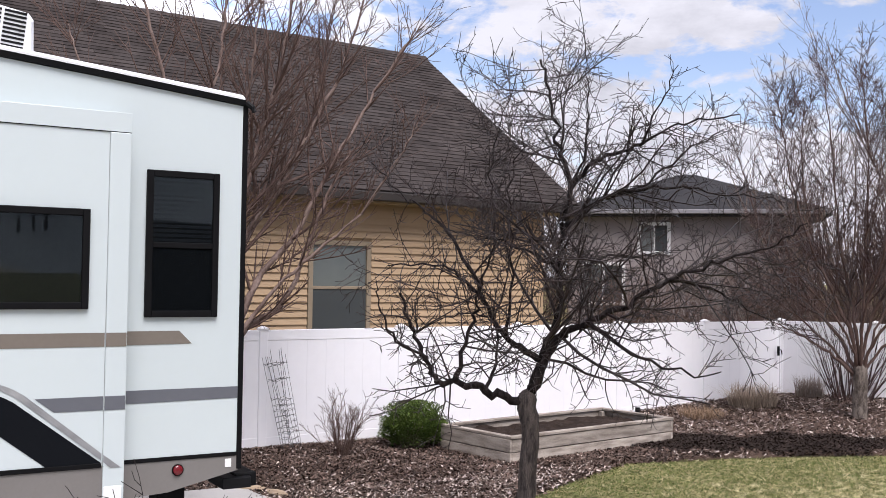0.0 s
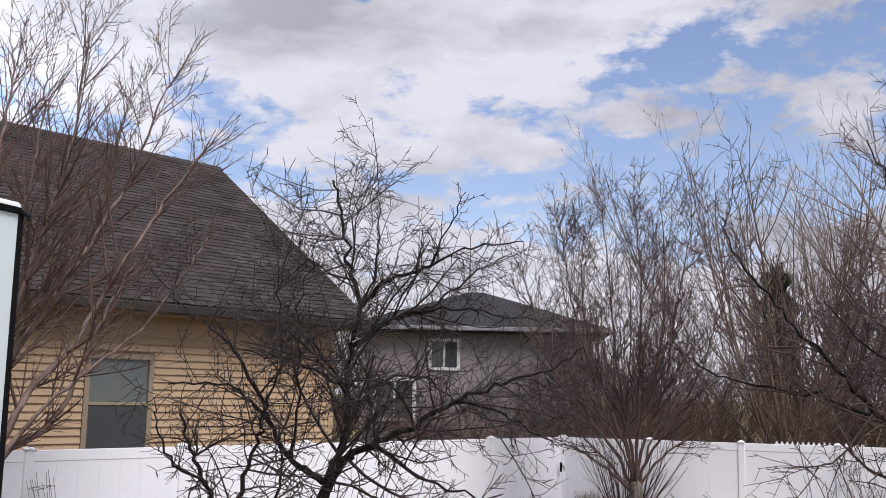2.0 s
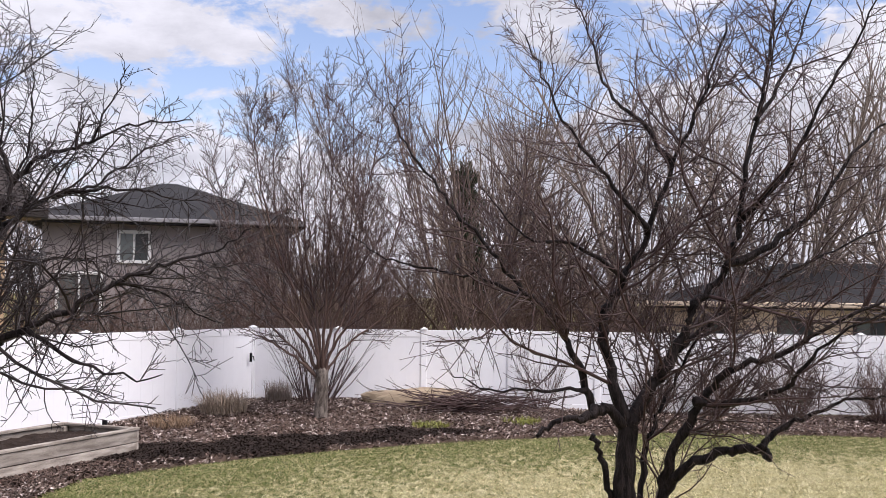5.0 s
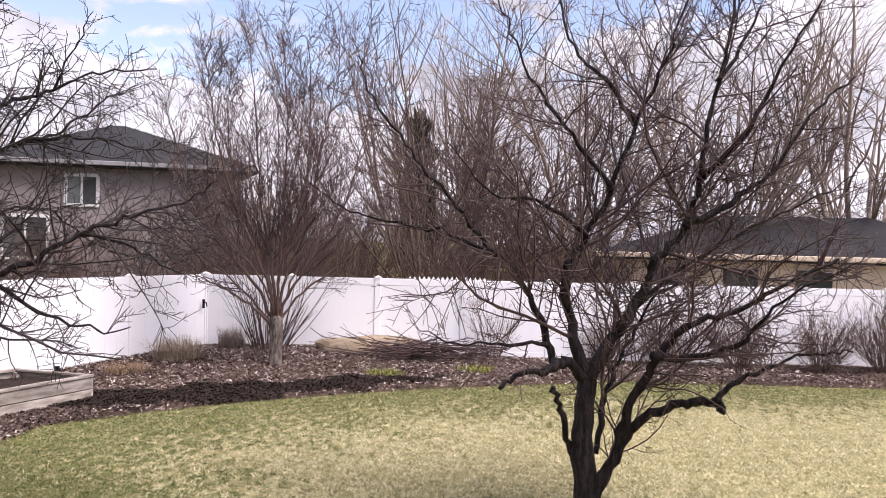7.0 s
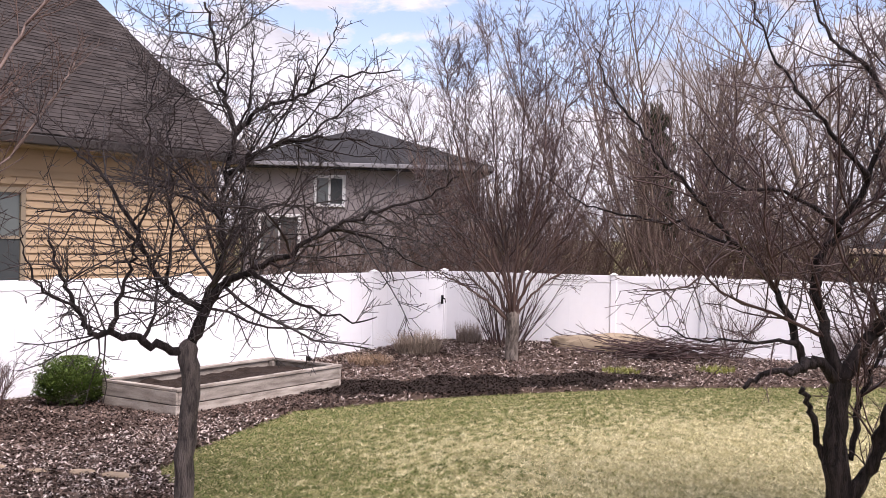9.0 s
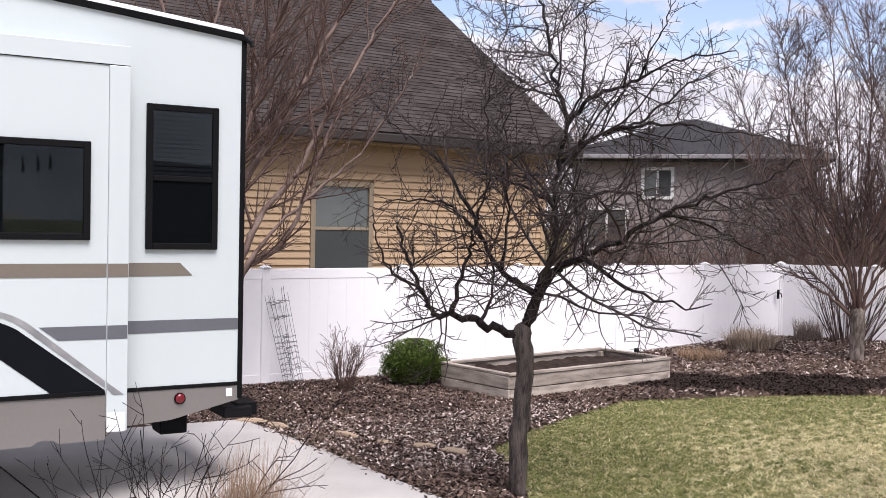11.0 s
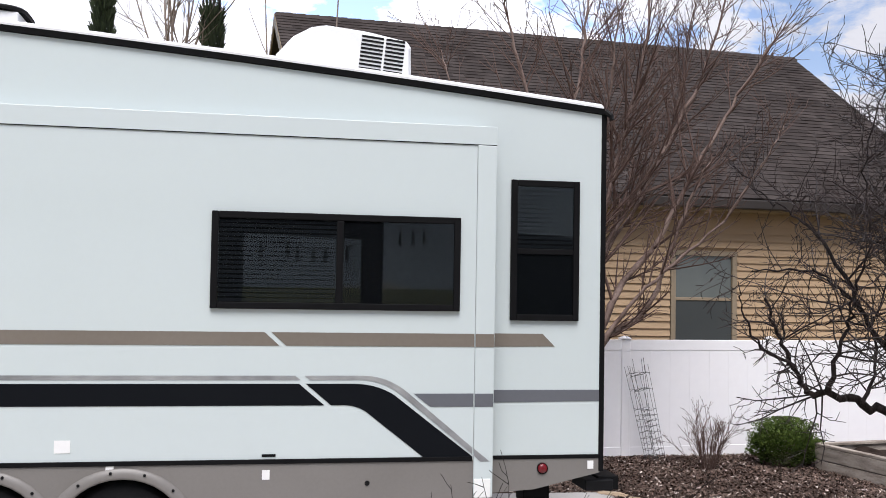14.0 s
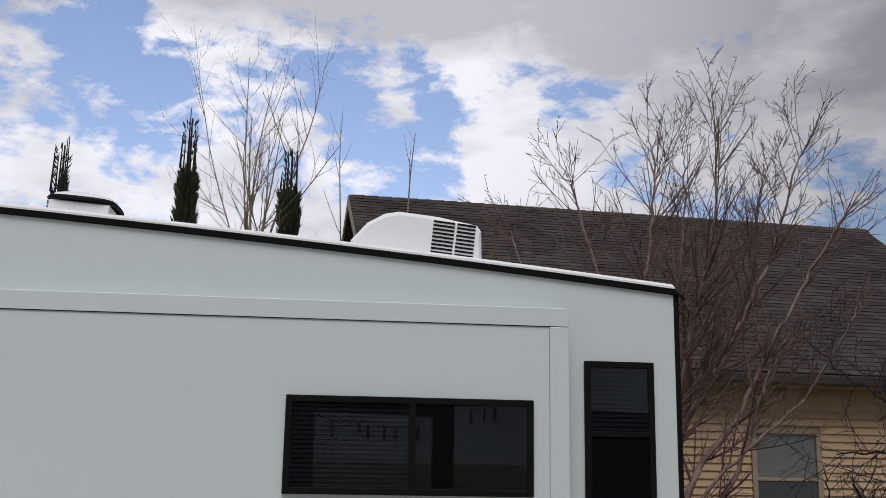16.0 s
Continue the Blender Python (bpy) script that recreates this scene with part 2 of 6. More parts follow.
M["dark_trim"] = material("dark_window_trim", (0.05, 0.045, 0.045), 0.6, scale=4, fine=40, bump=0.05)
M["timber"] = material("weathered_timber", (0.46, 0.405, 0.35), 0.85, sharp=0.7, second=(0.16, 0.13, 0.108), scale=2.6, amount=0.85, fine=34, bump=0.6, spec=0.2, stretch=(1, 6, 6), per_piece=0.14)
M["bark_dark"] = material("dark_apple_bark", (0.007, 0.005, 0.005), 0.6, second=(0.040, 0.030, 0.029), scale=26, amount=0.8, fine=120, bump=1.0, spec=0.15, stretch=(1, 1, 0.22), depth=0.03, sharp=0.6)
M["bark_trunk"] = material("gray_apple_trunk", (0.022, 0.017, 0.016), 0.75, second=(0.105, 0.085, 0.076), scale=20, amount=0.9, fine=110, bump=1.0, spec=0.3, stretch=(1, 1, 0.2), depth=0.03, sharp=0.6)
M["twig_dark"] = material("dark_twig", (0.012, 0.008, 0.0075), 0.42, second=(0.042, 0.026, 0.024), scale=3, amount=0.8, fine=30, bump=0.1, spec=0.4)
M["far_roof"] = material("far_dark_roof", (0.030, 0.029, 0.031), 0.9, second=(0.045, 0.043, 0.045), scale=2, amount=0.8, fine=30, bump=0.3, spec=0.15)
M["bark_brown"] = material("red_brown_bark", (0.075, 0.042, 0.034), 0.65, second=(0.165, 0.110, 0.09), scale=7, amount=0.8, fine=50, bump=0.4, spec=0.3, stretch=(1, 1, 0.4))
M["bark_red"] = material("dark_red_stem", (0.030, 0.015, 0.014), 0.42, second=(0.12, 0.075, 0.068), scale=6, amount=0.8, fine=50, bump=0.3, spec=0.3)
M["bark_vase"] = material("gray_scaly_trunk", (0.075, 0.060, 0.050), 0.85, second=(0.24, 0.20, 0.17), scale=16, amount=0.95, fine=90, bump=1.0, spec=0.2, stretch=(1, 1, 0.35), depth=0.03, sharp=0.6)
M["dead_grass"] = material("bleached_dead_grass", (0.42, 0.345, 0.275), 0.85, second=(0.25, 0.19, 0.145), scale=8, amount=0.8, fine=20, bump=0, spec=0.15, per_piece=0.35, island=True)
M["bark_pale"] = material("pinkish_brown_bark", (0.095, 0.060, 0.050), 0.55, second=(0.33, 0.245, 0.21), scale=6, amount=0.8, fine=50, bump=0.4, spec=0.3, stretch=(1, 1, 0.4))
M["bark_gray"] = material("gray_brown_bark", (0.17, 0.128, 0.105), 0.8, second=(0.36, 0.30, 0.26), scale=6, amount=0.8, fine=50, bump=0.5, spec=0.25, stretch=(1, 1, 0.4))
M["bark_far"] = material("far_brown_bark", (0.115, 0.080, 0.062), 0.8, second=(0.27, 0.21, 0.17), scale=3, amount=0.8, fine=30, bump=0.3, spec=0.2)
M["box_leaf"] = material("boxwood_leaf", (0.040, 0.072, 0.016), 0.6, second=(0.115, 0.155, 0.035), scale=9, amount=0.9, fine=50, bump=0.0, spec=0.12, per_piece=0.4, island=True)
M["needle"] = material("conifer_needles", (0.022, 0.034, 0.016), 0.7, second=(0.045, 0.06, 0.028), scale=5, amount=0.8, fine=30, bump=0, spec=0.3, per_piece=0.4, island=True)
M["straw"] = material("dry_grass", (0.30, 0.205, 0.135), 0.8, second=(0.20, 0.135, 0.09), scale=6, amount=0.8, fine=20, bump=0, spec=0.2, per_piece=0.3, island=True)
M["stone"] = material("tan_flagstone", (0.42, 0.32, 0.22), 0.85, second=(0.30, 0.225, 0.16), scale=5, amount=0.8, fine=50, bump=0.5, spec=0.2, per_piece=0.12)
M["boulder"] = material("sandstone_boulder", (0.37, 0.29, 0.20), 0.9, second=(0.24, 0.185, 0.13), scale=3, amount=0.8, fine=40, bump=0.5, spec=0.2, depth=0.03)
M["wire"] = material("galvanised_wire", (0.12, 0.12, 0.12), 0.45, 0.6, scale=30, fine=100, bump=0)
M["green_sprout"] = material("green_sprout", (0.17, 0.20, 0.035), 0.6, second=(0.26, 0.24, 0.05), scale=8, amount=0.8, fine=20, bump=0, per_piece=0.3, island=True)
M["far_gutter"] = material("pale_far_gutter", (0.27, 0.26, 0.27), 0.6, scale=3, amount=0.3, fine=30, bump=0.03)
# dim colour for the added wall that trailer glass mirrors
M["dark_mirror_wall"] = material("unseen_wall_dark", (0.060, 0.068, 0.080), 0.7, second=(0.045, 0.052, 0.062), scale=1, amount=0.5, fine=30, bump=0.06)
M["soil"] = material("dark_garden_soil", (0.020, 0.014, 0.011), 0.95, second=(0.055, 0.039, 0.032), scale=6, amount=0.8, fine=50, bump=0.9, spec=0.1, depth=0.04)
M["black_plastic"] = material("black_plastic", (0.007, 0.007, 0.008), 0.6, scale=8, fine=60, bump=0.08, spec=0.15)


# ---------------------------------------------------------------- mesh helpers
class Build:
    """Collects vertices and faces for one mesh."""
    def __init__(self):
        self.v, self.f = [], []

    def box(self, x0, x1, y0, y1, z0, z1, ch=0.0):
        """A box; ch: chamfer of its long edges seen from the front."""
        if x0 > x1: x0, x1 = x1, x0
        if y0 > y1: y0, y1 = y1, y0
        if z0 > z1: z0, z1 = z1, z0
        k = len(self.v)
        if not ch:
            self.v += [(x, y, z) for z in (z0, z1) for y in (y0, y1) for x in (x0, x1)]
            self.f += [tuple(k + i for i in q) for q in ((0, 2, 3, 1), (4, 5, 7, 6), (0, 1, 5, 4), (2, 6, 7, 3), (0, 4, 6, 2), (1, 3, 7, 5))]
            return self
        bm = bmesh.new()
        bmesh.ops.create_cube(bm, size=1, matrix=Matrix.Translation(((x0 + x1) / 2, (y0 + y1) / 2, (z0 + z1) / 2)) @ Matrix.Diagonal((x1 - x0, y1 - y0, z1 - z0, 1)))
        bmesh.ops.bevel(bm, geom=list(bm.edges), offset=ch, segments=2, profile=0.5, affect='EDGES')
        return self.take(bm)

    def take(self, bm):
        k = len(self.v)
        bm.verts.index_update()
        self.v += [tuple(v.co) for v in bm.verts]
        self.f += [tuple(k + v.index for v in f.verts) for f in bm.faces]
        bm.free()
        return self

    def tube(self, pts, radii, sides=6, cap=True):
        """A tapered tube along points."""
        n = len(pts)
        k = len(self.v)
        ref = Vector((0.31, 0.17, 0.93))
        for i, p in enumerate(pts):
            d = Vector(pts[min(i + 1, n - 1)]) - Vector(pts[max(i - 1, 0)])
            if d.length < 1e-9:
                d = Vector((0, 0, 1))
            d.normalize()
            a = d.cross(ref)
            if a.length < 0.05:
                a = d.cross(Vector((1, 0, 0)))
            a.normalize()
            b = d.cross(a)
            r = radii[i]
            for j in range(sides):
                t = 2 * math.pi * j / sides
                c, s = math.cos(t) * r, math.sin(t) * r
                self.v.append((p[0] + a.x * c + b.x * s, p[1] + a.y * c + b.y * s, p[2] + a.z * c + b.z * s))
        for i in range(n - 1):
            for j in range(sides):
                q = (j + 1) % sides
                self.f.append((k + i * sides + j, k + i * sides + q, k + (i + 1) * sides + q, k + (i + 1) * sides + j))
        if cap:
            self.f.append(tuple(k + j for j in range(sides))[::-1])
            self.f.append(tuple(k + (n - 1) * sides + j for j in range(sides)))
        return self

    def prism(self, poly, y0, y1):
        """A polygon of (x, z) points pushed from y0 to y1."""
        k, n = len(self.v), len(poly)
        self.v += [(x, y0, z) for x, z in poly] + [(x, y1, z) for x, z in poly]
        self.f += [tuple(range(k, k + n)), tuple(range(k + 2 * n - 1, k + n - 1, -1))]
        self.f += [(k + i, k + n + i, k + n + (i + 1) % n, k + (i + 1) % n) for i in range(n)]
        return self

    def moved(self, m):
        self.v = [tuple(m @ Vector(p)) for p in self.v]
        return self


def mesh_of(name, b, mat, smooth=False):
    me = bpy.data.meshes.new(name)
    me.from_pydata(b.v, [], b.f)
    me.materials.append(mat)
    if smooth:
        me.shade_smooth()
    me.update()
    if len(b.f) < 4000:
        bm = bmesh.new(); bm.from_mesh(me)
        bmesh.ops.recalc_face_normals(bm, faces=bm.faces)
        bm.to_mesh(me); bm.free()
    return me


def part(name, b, mat, parent=None, label="", smooth=False, kind=""):
    ob = new(name, mesh_of(name, b, mat, smooth))
    if parent is not None:
        ob.parent = parent
    return tagged(ob, label, kind=kind)


def piece(name, me, parent, m):
    """One piece that shares its mesh with alike pieces."""
    ob = new(name, me)
    ob.parent = parent
    ob.matrix_local = m
    return ob


def thing(name, m, label, category, group="", kind=""):
    ob = new(name)
    ob.empty_display_size = 0.2
    ob.matrix_world = m
    return tagged(ob, label, category, group, kind)


def inside(x, y, poly):
    c, n = False, len(poly)
    for i in range(n):
        (xa, ya), (xb, yb) = poly[i], poly[i - 1]
        if (ya > y) != (yb > y) and x < (xb - xa) * (y - ya) / (yb - ya) + xa:
            c = not c
    return c


# ---------------------------------------------------------------- plan
LOT = 34.4                                   # direction of the back fence and the house
FENCE_A, FENCE_B, FENCE_C = Vector((-2.6, 13.6)), Vector((6.5, 19.9)), Vector((15.0, 15.0))
FENCE_H = 1.60


def seg_dist(x, y, a, b):
    p, d = Vector((x, y)) - a, b - a
    t = max(0.0, min(1.0, p.dot(d) / d.dot(d)))
    return (p - d * t).length


def ground_z(x, y):
    """Flat garden, with a low bank of mulch round the fence corner."""
    d = math.hypot((x - 7.5) / 4.2, (y - 18.6) / 2.6)
    h = 0.20 * math.exp(-d * d)
    return h + 0.012 * noise.noise((x * 0.8, y * 0.8, 0.0)) + 0.006 * noise.noise((x * 3.1, y * 3.1, 2.0))


LAWN = [(2.25, 13.1), (3.6, 13.55), (5.17, 13.9), (8.07, 14.05), (11.8, 13.6), (14.1, 12.2), (17.5, 9.8), (22, 6), (22, -3), (2, -3), (0.85, 5.5), (0.6, 8.0), (0.55, 9.2), (0.42, 10.1), (0.9, 11.1), (1.48, 12.0)]
PAD = [(-2.24, 11.14), (-0.31, 8.41), (2.6, 4.3), (0.0, 2.2), (-9.2, -3.0), (-16.0, 3.6)]
MULCH = [(-9.0, 9.3), (-2.6, 13.75), (6.5, 20.05), (15.0, 15.1), (24.0, 9.8), (22, 6), (17.5, 9.8), (14.1, 12.2), (11.8, 13.6), (8.07, 14.05), (5.17, 13.9), (3.6, 13.55), (2.25, 13.1), (1.48, 12.0), (0.9, 11.1), (0.42, 10.1), (0.55, 9.2), (0.6, 8.0), (0.85, 5.5), (2, -3), (3.4, 3.2), (2.6, 4.3), (-0.31, 8.41), (-2.24, 11.14), (-5.0, 10.0)]


# ---------------------------------------------------------------- ground
def build_ground():
    b = Build()
    xs = [-3000, -600, -150, -60, -30] + [-18 + 0.5 * i for i in range(91)] + [35, 60, 150, 600, 3000]
    ys = [-3000, -600, -150, -40, -15] + [-4 + 0.5 * i for i in range(65)] + [33, 60, 150, 600, 3000]
    for y in ys:
        for x in xs:
            b.v.append((x, y, ground_z(x, y) - 0.02 if -18 <= x <= 27 and -4 <= y <= 28 else -0.02))
    w = len(xs)
    for j in range(len(ys) - 1):
        for i in range(w - 1):
            b.f.append((j * w + i, j * w + i + 1, (j + 1) * w + i + 1, (j + 1) * w + i))
    part("ground", b, M["grass_soil"], label="dormant lawn of mixed green and straw-coloured grass", kind="structure", smooth=True)
    # mulch sheet
    b, idx, step = Build(), {}, 0.16
    for j in range(int(24 / step)):
        for i in range(int(34 / step)):
            x, y = -9 + i * step, -1 + j * step
            wob = 0.10 * noise.noise((x * 1.7, y * 1.7, 5.0))
            if inside(x + step / 2 + wob, y + step / 2 + wob, MULCH):
                q = []
                for dx, dy in ((0, 0), (1, 0), (1, 1), (0, 1)):
                    k = (i + dx, j + dy)
                    if k not in idx:
                        px, py = -9 + k[0] * step, -1 + k[1] * step
                        idx[k] = len(b.v)
                        b.v.append((px, py, ground_z(px, py) + 0.025 + 0.014 * noise.noise((px * 6, py * 6, 9.0))))
                    q.append(idx[k])
                b.f.append(tuple(q))
    edge = collections.Counter(tuple(sorted((f[i], f[(i + 1) % 4]))) for f in b.f for i in range(4))
    rim = {v for e, c in edge.items() if c == 1 for v in e}
    for v in rim:
        best = None
        for i in range(len(MULCH)):
            a, d = Vector(MULCH[i - 1]), Vector(MULCH[i]) - Vector(MULCH[i - 1])
            p = Vector(b.v[v][:2])
            q = a + d * max(0.0, min(1.0, (p - a).dot(d) / d.dot(d)))
            if best is None or (q - p).length < (best - p).length:
                best = q
        if (best - p).length < 0.3:
            w = 0.06 * noise.noise((best.x * 2.3, best.y * 2.3, 1.0))
            b.v[v] = (best.x + w, best.y + w, ground_z(best.x, best.y) - 0.015)
    part("mulch_bed", b, M["mulch"], label="brown bark mulch bed along the fence", kind="structure", smooth=True)
    # driveway slabs
    b = Build()
    k = len(b.v)
    n = len(PAD)
    b.v += [(x, y, 0.045) for x, y in PAD] + [(x, y, -0.1) for x, y in PAD]
    b.f += [tuple(range(n)), tuple(range(2 * n - 1, n - 1, -1))] + [(i, n + i, n + (i + 1) % n, (i + 1) % n) for i in range(n)]
    part("driveway", b, M["concrete"], label="pale concrete parking pad with joints", kind="structure")
    j = Build()
    for (xa, ya), (xb, yb) in (((-4.34, 9.31), (-1.9, 6.1)), ((-6.9, 7.6), (-4.4, 4.2)), ((-4.4, 9.4), (-14, 1.2))):
        d = (Vector((xb, yb)) - Vector((xa, ya))).normalized() * 0.008
        j.v += [(xa - d.y, ya + d.x, 0.049), (xa + d.y, ya - d.x, 0.049), (xb + d.y, yb - d.x, 0.049), (xb - d.y, yb + d.x, 0.049)]
        j.f.append(tuple(range(len(j.v) - 4, len(j.v))))
    part("driveway_joint", j, M["soil"], label="dark control joints in the concrete", kind="structure")


build_ground()


# ---------------------------------------------------------------- fence
def build_fence(name, a, b_, panels, posts_from=0, picket=None):
    d = b_ - a
    length, ang = d.length, math.degrees(math.atan2(d.y, d.x))
    fence = thing(name, pose(a.x, a.y, 0, 0, 0, ang), "white vinyl privacy fence with capped posts", "fence")
    step = length / panels
    post = mesh_of("post", Build().box(-0.064, 0.064, -0.052, 0.052, -0.1, FENCE_H + 0.01, 0.012), M["vinyl"])
    cb = Build()
    for z, w in ((0.0, 0.070), (0.016, 0.070), (0.016, 0.060), (0.045, 0.012)):
        cb.v += [(-w, -w, z), (w, -w, z), (w, w, z), (-w, w, z)]
    for r in range(3):
        cb.f += [(r * 4 + i, r * 4 + (i + 1) % 4, r * 4 + 4 + (i + 1) % 4, r * 4 + 4 + i) for i in range(4)]
    cb.f += [(3, 2, 1, 0), (12, 13, 14, 15)]
    cap = mesh_of("post_cap", cb, M["vinyl"])
    board_w = 0.28
    for i in range(panels + 1):
        if i >= posts_from:
            piece("post", post, fence, pose(i * step, 0, 0))
            piece("post_cap", cap, fence, pose(i * step, 0, FENCE_H + 0.01))
    rail = mesh_of("rail", Build().box(0.06, step - 0.06, -0.038, 0.038, 0, 0.14, 0.006), M["vinyl"])
    nb = max(1, int(round((step - 0.12) / board_w)))
    bw = (step - 0.13) / nb
    board = mesh_of("board", Build().box(0.0004, bw - 0.0004, -0.032, 0.032, 0.12, FENCE_H - 0.1, 0.0012), M["vinyl"])
    for i in range(panels):
        piece("rail", rail, fence, pose(i * step, 0, FENCE_H - 0.14))
        piece("rail", rail, fence, pose(i * step, 0, 0.03))
        for k in range(nb):
            piece("board", board, fence, pose(i * step + 0.065 + k * bw, 0, 0))
    return fence


fence_dir = (FENCE_B - FENCE_A).normalized()
build_fence("fence", FENCE_A - fence_dir * 6.46, FENCE_B, 8)
build_fence("fence", FENCE_B, FENCE_C + (FENCE_C - FENCE_B).normalized() * 9.2, 11)


# ---------------------------------------------------------------- neighbour's house
def build_house():
    base = FENCE_A + Vector((-math.sin(radians(LOT)), math.cos(radians(LOT)))) * 2.1
    yaw = LOT + 1.5
    base += 3.0 * (Vector((math.cos(radians(LOT)), math.sin(radians(LOT)))) - Vector((math.cos(radians(yaw)), math.sin(radians(yaw)))))
    house = thing("house", pose(base.x, base.y, 0, 0, 0, yaw), "single-storey tan lap-sided house with a dark brown shingle roof", "house")
    u0, u1, depth, wall_h = -3.5, 6.8, 9.6, 3.56
    wx0, wx1, wz0, wz1 = 1.86, 2.94, 1.30, 2.87
    ov, eave_z, ridge_y, ridge_z = 0.45, 3.74, depth / 2, 7.45
    b = Build()
    t = 0.2
    for x0, x1, z0, z1 in ((u0, wx0, 0, wall_h), (wx1, u1, 0, wall_h), (wx0, wx1, 0, wz0), (wx0, wx1, wz1, wall_h)):
        b.box(x0, x1, 0.02, t, z0, z1)
    b.box(u0, u0 + t, t, depth, 0, wall_h); b.box(u1 - t, u1, t, depth, 0, wall_h); b.box(u0, u1, depth - t, depth, 0, wall_h)
    for u in (u0, u1 - t):
        k = len(b.v)
        b.v += [(u + du, y, z) for du in (0, t) for y, z in ((0.02, wall_h), (depth, wall_h), (ridge_y, ridge_z - 0.25))]
        b.f += [(k, k + 1, k + 2), (k + 5, k + 4, k + 3), (k, k + 3, k + 4, k + 1), (k + 1, k + 4, k + 5, k + 2), (k + 2, k + 5, k + 3, k)]
    part("wall", b, M["siding"], house, "tan painted wall")
    # lap boards of the facade
    pitch = 0.118
    full = {}
    for r in range(int(wall_h / pitch)):
        z = 0.02 + r * pitch
        spans = [(u0, u1)] if z + pitch < wz0 or z > wz1 else [(u0, wx0 - 0.06), (wx1 + 0.06, u1)]
        for x0, x1 in spans:
            key = (round(x0, 2), round(x1, 2))
            if key not in full:
                s = Build()
                s.v += [(x0, -0.030, 0.004), (x1, -0.030, 0.004), (x1, 0.02, 0.012), (x0, 0.02, 0.012), (x0, -0.002, pitch + 0.004), (x1, -0.002, pitch + 0.004), (x1, 0.02, pitch + 0.004), (x0, 0.02, pitch + 0.004)]
                s.f += [(0, 1, 5, 4), (3, 2, 1, 0), (4, 5, 6, 7), (1, 2, 6, 5), (0, 4, 7, 3), (2, 3, 7, 6)]
                full[key] = mesh_of("siding_board", s, M["siding"])
            piece("siding_board", full[key], house, pose(0, 0, z))
    part("corner_board", Build().box(u1 - 0.09, u1 + 0.02, -0.03, 0.06, 0, wall_h, 0.005), M["siding"], house)
    # window
    win = part("window", Build().box(wx0, wx1, 0.03, 0.09, wz0, wz1), M["dark_trim"], house, "double-hung window with an insect screen over the lower half")
    f = Build()
    for x0, x1, z0, z1 in ((wx0 - 0.05, wx0 + 0.035, wz0 - 0.05, wz1 + 0.05), (wx1 - 0.035, wx1 + 0.05, wz0 - 0.05, wz1 + 0.05), (wx0, wx1, wz1 - 0.03, wz1 + 0.05), (wx0, wx1, wz0 - 0.05, wz0 + 0.03)):
        f.box(x0, x1, -0.035, 0.03, z0, z1, 0.006)
    part("frame", f, M["win_trim"], win)
    mid = 2.15
    part("meeting_rail", Build().box(wx0 + 0.03, wx1 - 0.03, -0.02, 0.03, mid - 0.025, mid + 0.025, 0.005), M["win_trim"], win)
    part("pane", Build().box(wx0 + 0.035, wx1 - 0.035, 0.012, 0.018, mid + 0.02, wz1 - 0.03), M["glass_sky"], win, "upper sash glass with a pale sky reflection put into its colour")
    part("insect_screen", Build().box(wx0 + 0.035, wx1 - 0.035, -0.006, 0.0, wz0 + 0.03, mid - 0.02), M["screen"], win, "dark insect screen")
    # roof: two slopes with a deck, shingle courses and trims
    rx0, rx1 = u0 - 0.5, u1 + 0.5
    run = ridge_y + ov
    slope = math.atan2(ridge_z - eave_z, run)
    ln = math.hypot(run, ridge_z - eave_z)
    d = Build()
    d.v += [(rx0, -ov, eave_z), (rx1, -ov, eave_z), (rx1, ridge_y, ridge_z), (rx0, ridge_y, ridge_z), (rx0, depth + ov, eave_z), (rx1, depth + ov, eave_z)]
    d.v += [(x, y, z - 0.16) for x, y, z in d.v[:6]]
    d.f += [(0, 1, 2, 3), (3, 2, 5, 4), (7, 6, 9, 8), (8, 9, 10, 11), (0, 6, 7, 1), (4, 5, 11, 10), (0, 3, 9, 6), (3, 4, 10, 9), (1, 7, 8, 2), (2, 8, 11, 5)]
    roof = part("roof", d, M["fascia"], house, "dark brown asphalt shingle roof")
    course, k, rnd = 0.142, 0, random.Random(4)
    s = Build()
    cs, sn = math.cos(slope), math.sin(slope)
    rows = int(ln / course)
    for r in range(rows):
        a0, a1 = r * course, min(ln + 0.02, (r + 1) * course + 0.03)
        x = rx0 - 0.02 - rnd.random() * 0.3
        while x < rx1 + 0.02:
            w = rnd.choice((0.16, 0.22, 0.3, 0.34))
            xa, xb = max(x, rx0 - 0.02), min(x + w, rx1 + 0.02)
            x += w
            if xb - xa < 0.02:
                continue
            lift = 0.012 + rnd.random() * 0.010
            p = []
            for xx, aa, hh in ((xa, a0, lift), (xb, a0, lift), (xb, a1, 0.004), (xa, a1, 0.004), (xa, a0, -0.002), (xb, a0, -0.002)):
                p.append((xx, -ov - 0.02 + aa * cs - hh * sn, eave_z + aa * sn + hh * cs))
            k = len(s.v)
            s.v += p
            s.f += [(k, k + 1, k + 2, k + 3), (k + 4, k + 5, k + 1, k), (k + 1, k + 5, k + 2), (k + 4, k, k + 3)]
    part("shingles", s, M["shingle"], roof, "courses of dark brown asphalt shingles", kind="stuff")
    rc = Build()
    x = rx0
